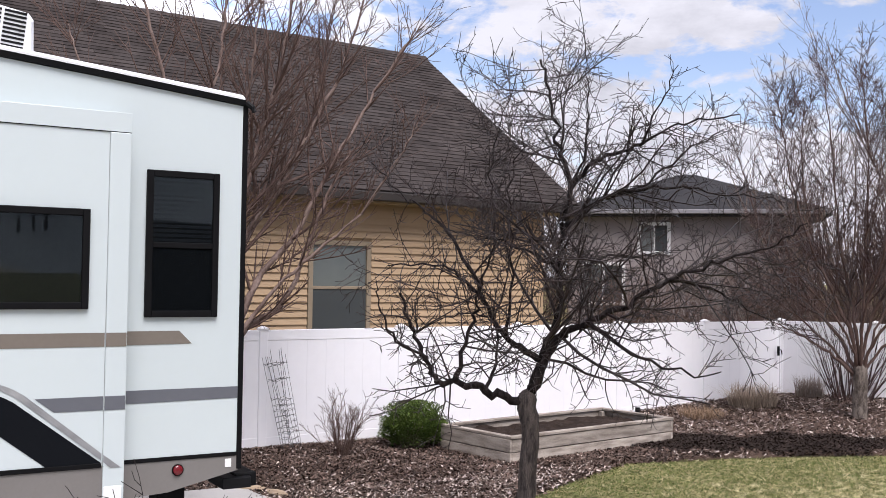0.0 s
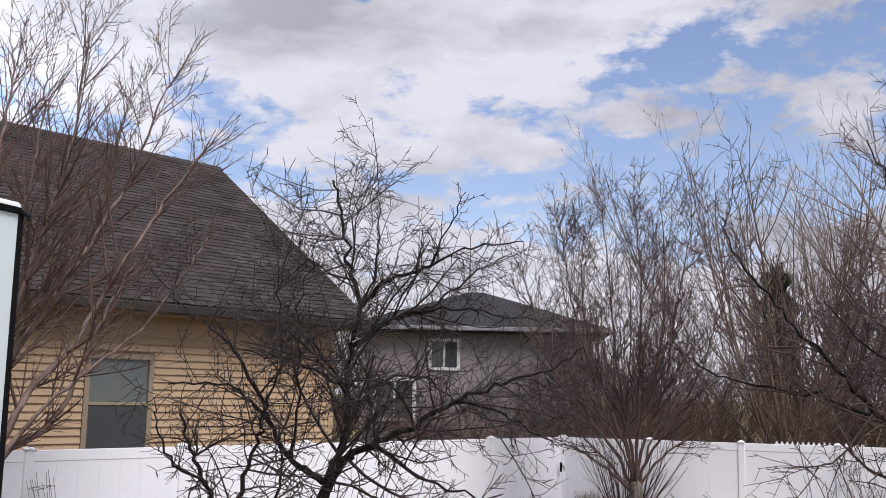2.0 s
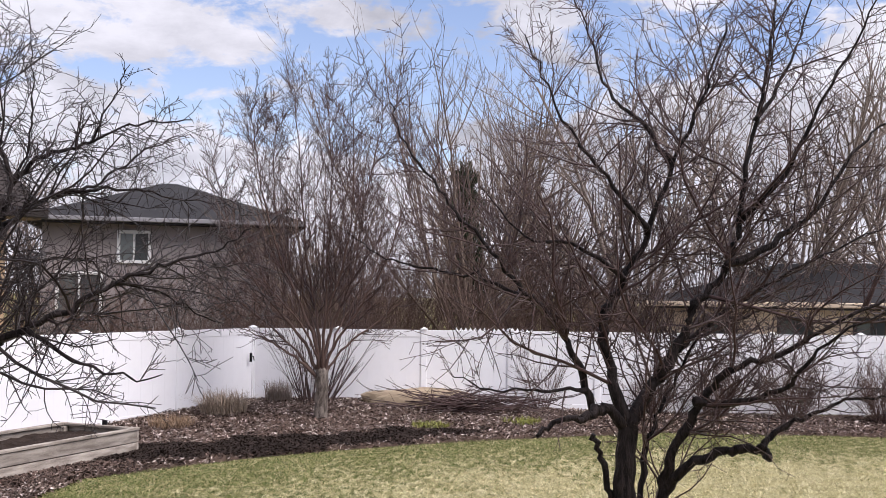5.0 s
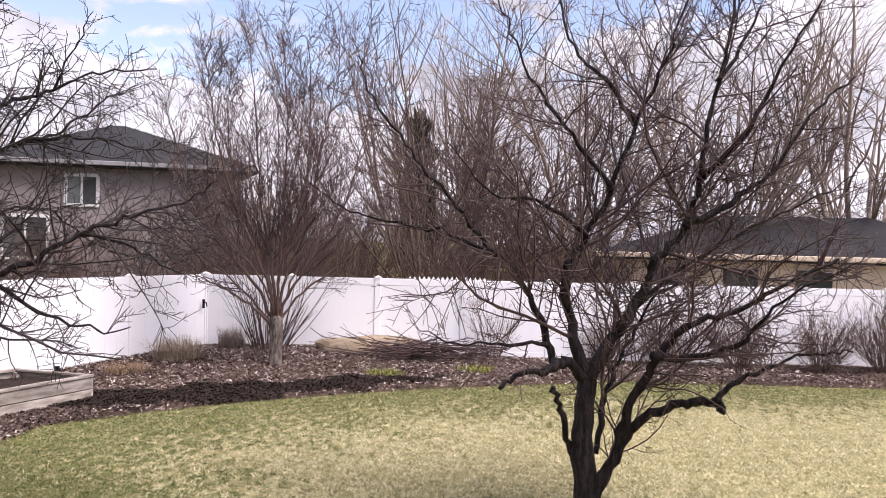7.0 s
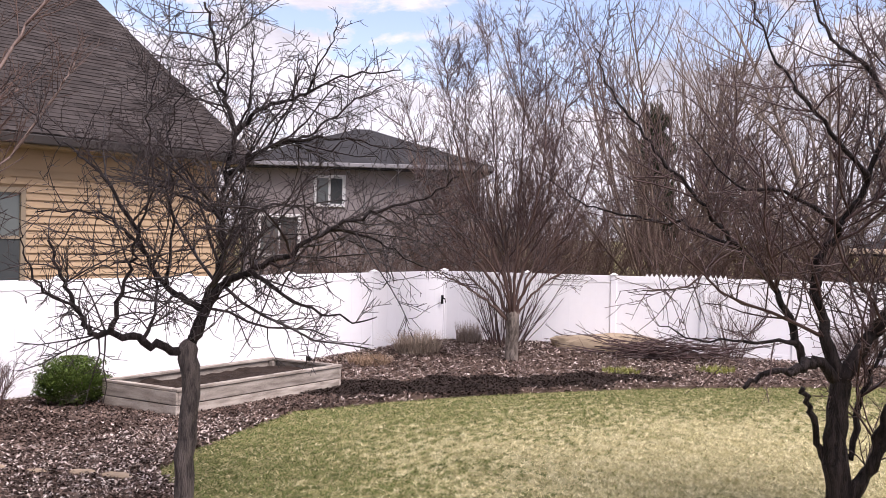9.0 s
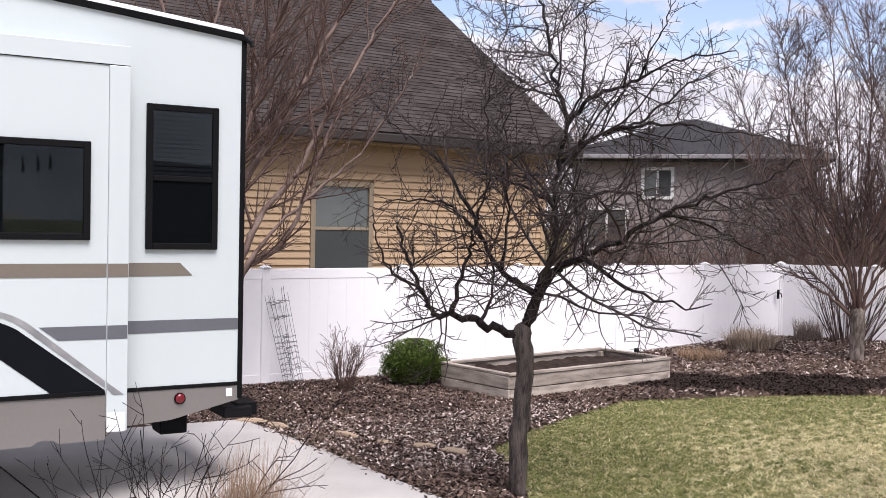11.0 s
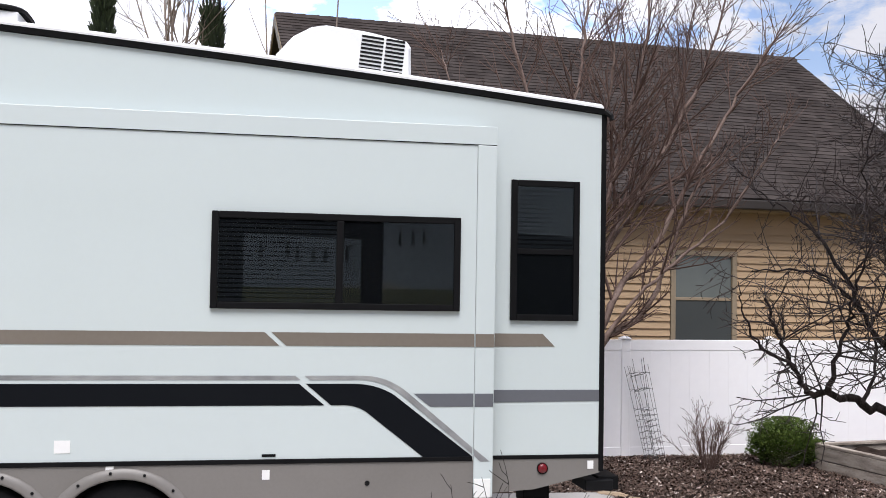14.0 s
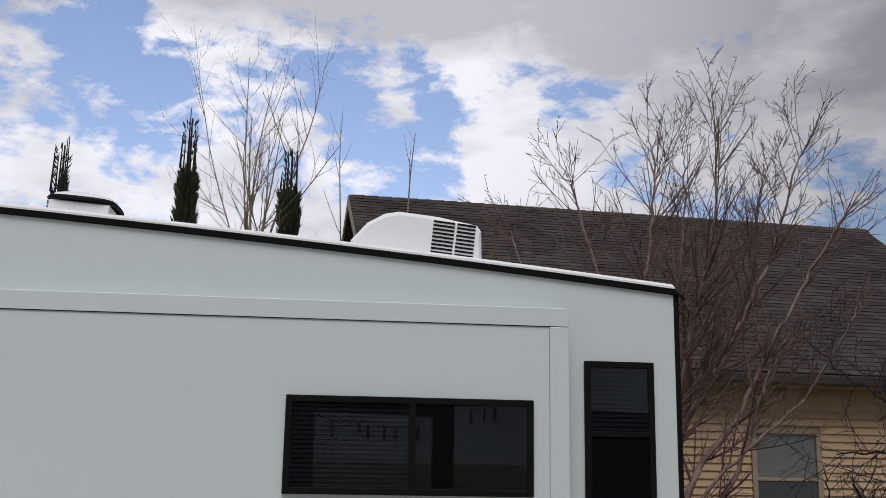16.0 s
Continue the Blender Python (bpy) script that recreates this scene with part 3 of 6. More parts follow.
    while x < rx1:
        rc.v += [(x, ridge_y - 0.14, ridge_z - 0.09), (x + 0.3, ridge_y - 0.14, ridge_z - 0.075), (x + 0.3, ridge_y, ridge_z + 0.035), (x, ridge_y, ridge_z + 0.02), (x + 0.3, ridge_y + 0.14, ridge_z - 0.075), (x, ridge_y + 0.14, ridge_z - 0.09)]
        q = len(rc.v) - 6
        rc.f += [(q, q + 1, q + 2, q + 3), (q + 3, q + 2, q + 4, q + 5)]
        x += 0.27
    part("ridge_cap", rc, M["shingle"], roof, kind="stuff")
    part("gutter", Build().box(rx0 + 0.1, rx1 - 0.02, -ov - 0.10, -ov - 0.005, eave_z - 0.17, eave_z - 0.02, 0.02), M["fascia"], house, "brown gutter")
    part("soffit", Build().box(u0, u1 + 0.4, -ov + 0.005, 0.0, eave_z - 0.20, eave_z - 0.165), M["soffit"], house)
    bargeboard = Build()
    for sgn in (0, 1):
        ya, yb = (-ov, ridge_y) if sgn == 0 else (depth + ov, ridge_y)
        q = len(bargeboard.v)
        bargeboard.v += [(rx0 - 0.03 + e, y, z) for e in (0, 0.028) for y, z in ((ya, eave_z - 0.20), (ya, eave_z - 0.01), (yb, ridge_z - 0.01), (yb, ridge_z - 0.22))]
        bargeboard.f += [(q, q + 1, q + 2, q + 3), (q + 7, q + 6, q + 5, q + 4)] + [(q + i, q + 4 + i, q + 4 + (i + 1) % 4, q + (i + 1) % 4) for i in range(4)]
    part("bargeboard", bargeboard, M["win_trim"], house, "pale painted bargeboard on the gable")


build_house()


# ---------------------------------------------------------------- travel trailer
RV = pose(-1.71, 8.13, 0, 0, 0, 180 + 31.1)      # x: forward along the trailer, y: outwards, z: up


def roof_at(s):
    return 3.73 + 0.088 * s * 1.15 - 0.0035 * s * s


def build_window(parent, x0, x1, z0, z1, y, bars, label):
    w = part("window", Build().box(x0 + 0.01, x1 - 0.01, y + 0.001, y + 0.008, z0 + 0.01, z1 - 0.01), M["black_trim"], parent, label)
    f = Build()
    t = 0.05
    for a, b_, c, d in ((x0, x0 + t, z0, z1), (x1 - t, x1, z0, z1), (x0 + t, x1 - t, z1 - t, z1), (x0 + t, x1 - t, z0, z0 + t)):
        f.box(a, b_, y, y + 0.035, c, d, 0.006)
    part("frame", f, M["black_trim"], w)
    for vertical, at in bars:
        if vertical:
            part("divider", Build().box(at - 0.026, at + 0.026, y + 0.005, y + 0.033, z0 + t, z1 - t, 0.005), M["black_trim"], w)
            panes = ((x0 + t, at - 0.026, z0 + t, z1 - t), (at + 0.026, x1 - t, z0 + t, z1 - t))
        else:
            part("divider", Build().box(x0 + t, x1 - t, y + 0.005, y + 0.033, at - 0.022, at + 0.022, 0.005), M["black_trim"], w)
            panes = ((x0 + t, x1 - t, z0 + t, at - 0.022), (x0 + t, x1 - t, at + 0.022, z1 - t))
    blind = part("blind", Build().box(x0 + t, x1 - t, y + 0.0085, y + 0.0095, z0 + t, z1 - t), M["black_trim"], w, "dark horizontal blinds behind the glass")
    (ba, bb, bc, bd) = panes[1]
    k = int((bd - bc) / 0.034)
    slat = mesh_of("slat", Build().box(ba, bb, 0.0, 0.002, -0.011, 0.011), M["blind"])
    for i in range(k):
        piece("slat", slat, blind, pose(0, y + 0.0105, bc + (i + 0.5) * (bd - bc) / k))
    for a, b_, c, d in panes:
        part("pane", Build().box(a, b_, y + 0.016, y + 0.021, c, d), M["tinted"], w, "dark tinted glass")
    return w


def stripe(name, pts, y, mat, parent, label):
    return part(name, Build().prism(pts, y, y + 0.003), mat, parent, label)


def curve_band(top, low):
    return list(top) + list(reversed(low))


def build_trailer():
    rv = thing("travel_trailer", RV, "white travel trailer with black and bronze stripes on concrete pad", "trailer")
    L, Wd = 9.4, 2.45
    prof = [(0.0, 0.93)] + [(0.0, 3.70)] + [(s, roof_at(s) - 0.03) for s in (0.3, 1, 2, 3, 4, 5, 6, 7, 8, L)] + [(L, 0.93)]
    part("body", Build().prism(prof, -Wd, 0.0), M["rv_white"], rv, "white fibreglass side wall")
    r = Build()
    pts = [0.0, 0.3, 1, 2, 3, 4, 5, 6, 7, 8, L]
    k = 0
    for s in pts:
        z = roof_at(s)
        r.v += [(s, 0.012, z - 0.03), (s, 0.012, z + 0.012), (s, -0.05, z + 0.045), (s, -1.2, z + 0.10), (s, -Wd + 0.05, z + 0.045), (s, -Wd - 0.012, z - 0.03)]
    for i in range(len(pts) - 1):
        for j in range(5):
            r.f.append((i * 6 + j, i * 6 + j + 1, i * 6 + 7 + j, i * 6 + 6 + j))
    r.f += [tuple(range(6)), tuple(range(len(r.v) - 1, len(r.v) - 7, -1))]
    part("roof", r, M["roof_white"], rv, "white rubber roof membrane", smooth=False)
    t = Build()
    for a in pts:
        t.v += [(a, y, roof_at(a) + z) for y, z in ((0.0, -0.055), (0.030, -0.050), (0.034, -0.008), (0.0, 0.0))]
    for i in range(len(pts) - 1):
        t.f += [(i * 4 + j, i * 4 + (j + 1) % 4, i * 4 + 4 + (j + 1) % 4, i * 4 + 4 + j) for j in range(4)]
    t.f += [(0, 1, 2, 3)]
    part("awning_rail", t, M["black_trim"], rv, "black rail along the roof edge")
    part("corner_trim", Build().box(-0.028, 0.012, -0.03, 0.014, 0.80, 3.70, 0.006), M["black_trim"], rv, "black rear corner trim")
    part("drip_spout", Build().tube([(-0.01, 0.02, 3.70), (-0.05, 0.05, 3.665), (-0.055, 0.06, 3.63)], [0.026, 0.022, 0.018], 8), M["black_plastic"], rv)
    part("lower_trim", Build().box(0.0, 0.96, -0.005, 0.012, 0.905, 0.935, 0.004), M["black_trim"], rv)
    sk = [(0.0, 0.905), (0.96, 0.905), (0.96, 0.64), (0.55, 0.665), (0.0, 0.79)]
    part("skirt", Build().prism(sk, -0.05, 0.004), M["rv_gray"], rv, "gray lower skirt")
    part("underbody", Build().box(1.2, L, -Wd + 0.35, -0.45, 0.66, 0.93), M["black_plastic"], rv)
    # slide-out
    Y = 0.22
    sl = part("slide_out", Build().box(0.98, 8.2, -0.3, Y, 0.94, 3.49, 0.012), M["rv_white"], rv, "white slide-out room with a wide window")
    part("top_flange", Build().box(0.94, 8.3, Y - 0.05, Y + 0.008, 3.357, 3.50, 0.003), M["rv_white"], sl)
    part("side_flange", Build().box(0.94, 1.09, Y - 0.05, Y + 0.014, 0.66, 3.352, 0.005), M["rv_white"], sl)
    part("seam", Build().box(1.090, 1.0925, Y - 0.02, Y + 0.002, 0.95, 3.353), M["decal_silver"], sl)
    part("seam", Build().box(0.94, 8.3, Y - 0.02, Y + 0.0085, 3.353, 3.358), M["black_trim"], sl)
    part("flange_corner", Build().box(0.955, 1.085, Y - 0.03, Y + 0.02, 0.655, 0.80, 0.008), M["paper"], sl, "white plastic corner cover")
    part("lower_trim", Build().box(1.10, 8.2, Y - 0.005, Y + 0.014, 0.935, 0.968, 0.004), M["black_trim"], sl)
    # skirt of the slide-out with two wheel arches
    skirt = [(1.06, 0.937), (1.06, 0.645), (1.10, 0.60), (1.42, 0.60), (1.46, 0.63), (1.56, 0.63), (1.60, 0.598), (3.12, 0.585)]
    for cx in (3.66, 4.62):
        skirt += [(cx + 0.47 * math.cos(a), 0.44 + 0.42 * math.sin(a)) for a in [math.pi * (0.87 - i * 0.74 / 14) for i in range(15)]]
    skirt += [(5.3, 0.585), (8.2, 0.585), (8.2, 0.937)]
    part("skirt", Build().prism(skirt, Y - 0.24, Y + 0.002), M["rv_gray"], sl, "gray slide-out skirt with wheel arches")
    for cx in (3.66, 4.62):
        ar = Build()
        an = [math.pi * (0.07 + i * 0.86 / 16) for i in range(17)]
        rings = [[(cx + rr * 1.10 * math.cos(a), yy, 0.43 + rr * math.sin(a)) for a in an] for rr, yy in ((0.405, Y - 0.05), (0.41, Y + 0.016), (0.425, Y + 0.022), (0.485, Y + 0.014), (0.49, Y + 0.002))]
        for g in rings:
            ar.v += g
        for q in range(4):
            ar.f += [(q * 17 + i, q * 17 + i + 1, q * 17 + 18 + i, q * 17 + 17 + i) for i in range(16)]
        fen = part("fender_flare", ar, M["rv_gray"], rv, "gray plastic wheel arch flare", smooth=True)
        for a in (0.15, 0.3, 0.45, 0.6, 0.75):
            p = (cx + 0.505 * math.cos(math.pi * a), Y + 0.014, 0.43 + 0.46 * math.sin(math.pi * a))
            part("screw_cap", Build().tube([p, (p[0], p[1] + 0.012, p[2])], [0.012, 0.010], 8), M["black_plastic"], fen)
        wheel = part("wheel", Build().tube([(cx, Y - 0.30, 0.41), (cx, Y - 0.13, 0.41)], [0.30, 0.30], 24), M["black_plastic"], rv)
        ty = Build()
        prof_t = ((0.24, -0.29), (0.37, -0.30), (0.40, -0.26), (0.405, -0.18), (0.40, -0.09), (0.37, -0.05), (0.24, -0.06))
        for rr, yy in prof_t:
            ty.v += [(cx + rr * math.cos(2 * math.pi * i / 32), Y + yy, 0.41 + rr * math.sin(2 * math.pi * i / 32)) for i in range(32)]
        for q in range(len(prof_t) - 1):
            ty.f += [(q * 32 + i, q * 32 + (i + 1) % 32, (q + 1) * 32 + (i + 1) % 32, (q + 1) * 32 + i) for i in range(32)]
        part("tyre", ty, M["rubber"], wheel, "black trailer tyre", smooth=True)
        rim = Build()
        for rr, yy in ((0.24, -0.075), (0.21, -0.095), (0.10, -0.10), (0.07, -0.065), (0.03, -0.06)):
            rim.v += [(cx + rr * math.cos(2 * math.pi * i / 24), Y + yy, 0.41 + rr * math.sin(2 * math.pi * i / 24)) for i in range(24)]
        for q in range(4):
            rim.f += [(q * 24 + i, q * 24 + (i + 1) % 24, (q + 1) * 24 + (i + 1) % 24, (q + 1) * 24 + i) for i in range(24)]
        rim.f.append(tuple(96 + i for i in range(24)))
        part("rim", rim, M["black_plastic"], wheel, "black wheel rim", smooth=True)
    part("wheel_well", Build().box(3.0, 5.3, -0.42, -0.38, 0.25, 0.93), M["black_plastic"], rv, "black wheel well lining")
    # stripes on the wall behind the slide-out
    stripe("stripe", [(0.94, 1.79), (0.94, 1.895), (0.49, 1.895), (0.39, 1.795)], 0.001, M["decal_brown"], rv, "bronze stripe")
    stripe("stripe", [(0.94, 1.35), (0.94, 1.45), (0.012, 1.45), (0.012, 1.36)], 0.001, M["decal_gray"], rv, "slate-gray stripe")
    # stripes on the slide-out
    Y += 0.001
    stripe("stripe", [(0.945, 1.80), (0.945, 1.90), (1.089, 1.90), (1.089, 1.80)], Y + 0.0135, M["decal_brown"], sl, "bronze stripe")
    stripe("stripe", [(1.097, 1.80), (1.097, 1.90), (2.63, 1.90), (2.52, 1.80)], Y, M["decal_brown"], sl, "bronze stripe")
    stripe("stripe", [(2.57, 1.80), (2.68, 1.90), (7.9, 1.90), (7.9, 1.80)], Y, M["decal_brown"], sl, "bronze stripe")
    stripe("stripe", [(0.945, 1.345), (0.945, 1.445), (1.089, 1.445), (1.089, 1.345)], Y + 0.0135, M["decal_gray"], sl, "slate-gray stripe")
    stripe("stripe", [(1.097, 1.345), (1.097, 1.445), (1.56, 1.445), (1.43, 1.345)], Y, M["decal_gray"], sl, "slate-gray stripe")
    stripe("stripe", [(2.23, 1.36), (2.42, 1.52), (7.9, 1.52), (7.9, 1.36)], Y, M["decal_black"], sl, "black stripe")

    def bend(x0, z0, x1, z1, x2, z2, n=10):
        return [((1 - t) ** 2 * x0 + 2 * t * (1 - t) * x1 + t * t * x2, (1 - t) ** 2 * z0 + 2 * t * (1 - t) * z1 + t * t * z2) for t in [i / n for i in range(n + 1)]]
    top = [(2.37, 1.52)] + bend(2.02, 1.52, 1.84, 1.52, 1.70, 1.43) + [(1.10, 0.968)]
    low = [(2.18, 1.36)] + bend(2.12, 1.36, 1.98, 1.37, 1.88, 1.28) + [(1.48, 0.968)]
    stripe("stripe", curve_band(top, low), Y, M["decal_black"], sl, "black swoosh stripe")
    stripe("stripe", curve_band([(2.38, 1.58)] + bend(1.95, 1.58, 1.76, 1.58, 1.60, 1.45) + [(1.10, 1.036)], [(2.34, 1.548)] + bend(1.98, 1.55, 1.80, 1.55, 1.66, 1.44) + [(1.10, 0.985)]), Y + 0.001, M["decal_silver"], sl, "brushed silver swoosh stripe")
    stripe("stripe", [(2.45, 1.58), (2.41, 1.548), (7.9, 1.548), (7.9, 1.58)], Y, M["decal_silver"], sl, "brushed silver stripe")
    stripe("stripe", [(1.089, 1.028), (1.089, 0.977), (1.04, 0.93), (0.965, 0.93)], Y + 0.0135, M["decal_silver"], sl, "brushed silver stripe end")
    Y -= 0.001
    build_window(sl, 1.22, 3.08, 2.07, 2.785, Y, ((True, 2.14),), "wide dark sliding window with a black frame")
    build_window(rv, 0.20, 0.765, 2.00, 3.12, 0.0, ((False, 2.55),), "tall dark window with a black frame")
    # jack leg, step boxes, lights and tags
    leg = part("jack_leg", Build().box(2.52, 2.60, -0.36, -0.28, 0.05, 0.7, 0.006), M["black_trim"], rv, "black stabiliser jack leg")
    part("bracket", Build().box(2.42, 2.50, -0.34, -0.30, 0.40, 0.66, 0.004).box(2.62, 2.70, -0.34, -0.30, 0.40, 0.66, 0.004), M["black_trim"], leg)
    for x in (2.44, 2.48, 2.64, 2.68):
        for z in (0.42, 0.47, 0.52):
            part("bolt", Build().tube([(x, -0.30, z), (x, -0.292, z)], [0.009, 0.008], 6), M["steel"], leg)
    part("foot_pad", Build().box(2.44, 2.68, -0.44, -0.20, 0.045, 0.06, 0.004), M["black_trim"], leg)
    lamp = part("marker_light", Build().tube([(0.48, 0.0, 0.83), (0.48, 0.016, 0.83)], [0.045, 0.045], 20), M["black_trim"], rv)
    part("lens", Build().tube([(0.48, 0.016, 0.83), (0.48, 0.026, 0.83), (0.48, 0.032, 0.83)], [0.040, 0.034, 0.012], 20), M["red_lens"], lamp, "round red lens", smooth=True)
    part("tag", Build().box(0.055, 0.105, 0.005, 0.008, 0.82, 0.885), M["paper"], rv)
    part("bumper", Build().box(-0.20, -0.02, -1.9, -0.10, 0.63, 0.74, 0.01), M["black_trim"], rv, "black rear bumper")
    part("step_box", Build().box(0.34, 0.56, -0.50, -0.25, 0.50, 0.66, 0.012), M["black_trim"], rv)
    part("bumper_cap", Build().box(-0.14, 0.10, -0.42, -0.05, 0.63, 0.72, 0.012), M["black_plastic"], rv)
    part("vent_hole", Build().tube([(1.90, Y, 0.78), (1.90, Y + 0.008, 0.78)], [0.02, 0.018], 12), M["black_plastic"], rv)
    for x, z in ((2.62, 0.82), (3.72, 0.864)):
        part("sticker", Build().box(x, x + 0.055, Y + 0.003, Y + 0.006, z, z + 0.07), M["paper"], rv, "white paper sticker")
    part("badge", Build().box(2.58, 2.68, Y + 0.001, Y + 0.006, 0.985, 1.005), M["black_trim"], rv)
    part("label_plate", Build().box(4.02, 4.13, Y + 0.001, Y + 0.004, 1.03, 1.12), M["paper"], rv)
    # air conditioner: sloped nose forward, slotted grille at the rear
    A = -0.87
    zb = roof_at(2.0) + 0.085
    ac = thing("air_conditioner", RV @ pose(2.02, A, zb, 0, -5.5, 0), "white rooftop air conditioner with a slotted grille", "air conditioner")
    shell = [(-0.47, -0.04), (-0.51, 0.06), (-0.48, 0.31), (-0.44, 0.355), (-0.10, 0.385), (0.24, 0.385), (0.36, 0.35), (0.50, 0.25), (0.62, 0.08), (0.63, -0.04)]
    sb = Build()
    for y, q in ((-0.36, 0.90), (-0.32, 1.0), (0.32, 1.0), (0.36, 0.90)):
        sb.v += [(x * (0.5 + q / 2), y, z * q) for x, z in shell]
    m = len(shell)
    for j in range(3):
        sb.f += [(j * m + i, j * m + (i + 1) % m, (j + 1) * m + (i + 1) % m, (j + 1) * m + i) for i in range(m)]
    sb.f += [tuple(range(m)), tuple(range(4 * m - 1, 3 * m - 1, -1))]
    part("shroud", sb, M["ac_plastic"], ac, "white moulded shroud")
    for col in ((-0.425, -0.265), (-0.245, -0.06)):
        for i in range(10):
            z = 0.025 + i * 0.0335
            part("slot", Build().box(col[0], col[1], 0.345, 0.366, z, z + 0.017), M["black_plastic"], ac)
    vt = thing("roof_vent", RV @ pose(4.82, -0.55, roof_at(4.8) + 0.13, 0, -4, 0), "low roof vent with a pale dome and dark rim", "vent")
    part("base", Build().box(-0.24, 0.24, -0.24, 0.24, -0.12, 0.05, 0.015), M["ac_plastic"], vt)
    lid = Build()
    for rr, z in ((0.27, 0.055), (0.285, 0.07), (0.275, 0.088), (0.255, 0.094), (0.20, 0.098)):
        lid.v += [(rr * math.copysign(abs(math.cos(a)) ** 0.5, math.cos(a)), rr * math.copysign(abs(math.sin(a)) ** 0.5, math.sin(a)), z) for a in [2 * math.pi * i / 24 for i in range(24)]]
    for q in range(4):
        lid.f += [(q * 24 + i, q * 24 + (i + 1) % 24, (q + 1) * 24 + (i + 1) % 24, (q + 1) * 24 + i) for i in range(24)]
    lid.f.append(tuple(96 + i for i in range(24)))
    part("lid", lid, M["black_plastic"], vt, "dark lid rim", smooth=True)
    dome = Build()
    for rr, z in ((0.252, 0.094), (0.235, 0.118), (0.16, 0.145), (0.05, 0.158)):
        dome.v += [(rr * math.copysign(abs(math.cos(a)) ** 0.5, math.cos(a)), rr * math.copysign(abs(math.sin(a)) ** 0.5, math.sin(a)), z) for a in [2 * math.pi * i / 24 for i in range(24)]]
    for q in range(3):
        dome.f += [(q * 24 + i, q * 24 + (i + 1) % 24, (q + 1) * 24 + (i + 1) % 24, (q + 1) * 24 + i) for i in range(24)]
    dome.f.append(tuple(72 + i for i in range(24)))
    part("dome", dome, M["ac_plastic"], vt, "pale domed top", smooth=True)


build_trailer()


# ---------------------------------------------------------------- raised bed
def build_bed():
    bed = thing("raised_bed", pose(0.78, 12.78, 0, 0, 0, 39.5), "weathered timber raised garden bed filled with dark soil", "garden bed")
    Lb, Wb, h = 3.15, 1.32, 0.335
    rows = ((0.0, 0.165), (0.17, h))
    for z0, z1 in rows:
        for y in (0.0, Wb):
            part("plank", Build().box(0, Lb, y - 0.02, y + 0.02, z0, z1 - 0.006, 0.006), M["timber"], bed)
        for x in (0.0, Lb):
            o = part("plank", Build().box(-0.02, Wb + 0.02, -0.02, 0.02, z0, z1 - 0.006, 0.006), M["timber"], bed)
            o.matrix_local = pose(x + (-0.021 if x == 0 else 0.021), 0, 0, 0, 0, 90)
    for x in (0.05, Lb - 0.05):
        for y in (0.065, Wb - 0.065):
            part("corner_post", Build().box(x - 0.045, x + 0.045, y - 0.04, y + 0.04, -0.05, h - 0.01, 0.006), M["timber"], bed)
    cap_w = 0.09
    part("cap_rail", Build().box(-0.04, Lb + 0.04, -0.035, -0.035 + cap_w, h, h + 0.035, 0.006), M["timber"], bed)
    part("cap_rail", Build().box(-0.04, Lb + 0.04, Wb + 0.035 - cap_w, Wb + 0.035, h, h + 0.035, 0.006), M["timber"], bed)
    for x in (-0.04, Lb + 0.04 - cap_w):
        o = part("cap_rail", Build().box(0.057, Wb - 0.057, -cap_w, 0, h, h + 0.034, 0.006), M["timber"], bed)
        o.matrix_local = pose(x, 0, 0, 0, 0, 90)
    s = Build()
    nx, ny = 60, 26
    for j in range(ny + 1):
        for i in range(nx + 1):
            x, y = 0.02 + (Lb - 0.04) * i / nx, 0.02 + (Wb - 0.04) * j / ny
            s.v.append((x, y, 0.26 + 0.05 * noise.noise((x * 2.2, y * 2.2, 3)) + 0.03 * noise.noise((x * 9, y * 9, 1))))
    for j in range(ny):
        for i in range(nx):
            s.f.append((j * (nx + 1) + i, j * (nx + 1) + i + 1, (j + 1) * (nx + 1) + i + 1, (j + 1) * (nx + 1) + i))
    part("soil", s, M["soil"], bed, "dark loose soil", kind="stuff")


build_bed()


# ---------------------------------------------------------------- bare trees
def rand_dir(d, angle, rnd):
    """A direction at that angle (radians) from d, to a random side."""
    a = d.orthogonal().normalized()
    b_ = d.cross(a)
    t = rnd.random() * 2 * math.pi
    return (d * math.cos(angle) + (a * math.cos(t) + b_ * math.sin(t)) * math.sin(angle)).normalized()


def shoot(b, p, d, length, r0, r1, n, rnd, wander, up, sides):
    """One crooked shoot; returns its points, ways and radii."""
    pts, ways, radii = [Vector(p)], [d.copy()], [r0]
    step = length / n
    for i in range(n):
        d = (d + Vector((rnd.gauss(0, wander), rnd.gauss(0, wander), rnd.gauss(0, wander) + up))).normalized()
        pts.append(pts[-1] + d * step)
        ways.append(d.copy())
        radii.append(r0 + (r1 - r0) * (i + 1) / n)
    b.tube(pts, radii, sides, cap=False)
    return pts, ways, radii


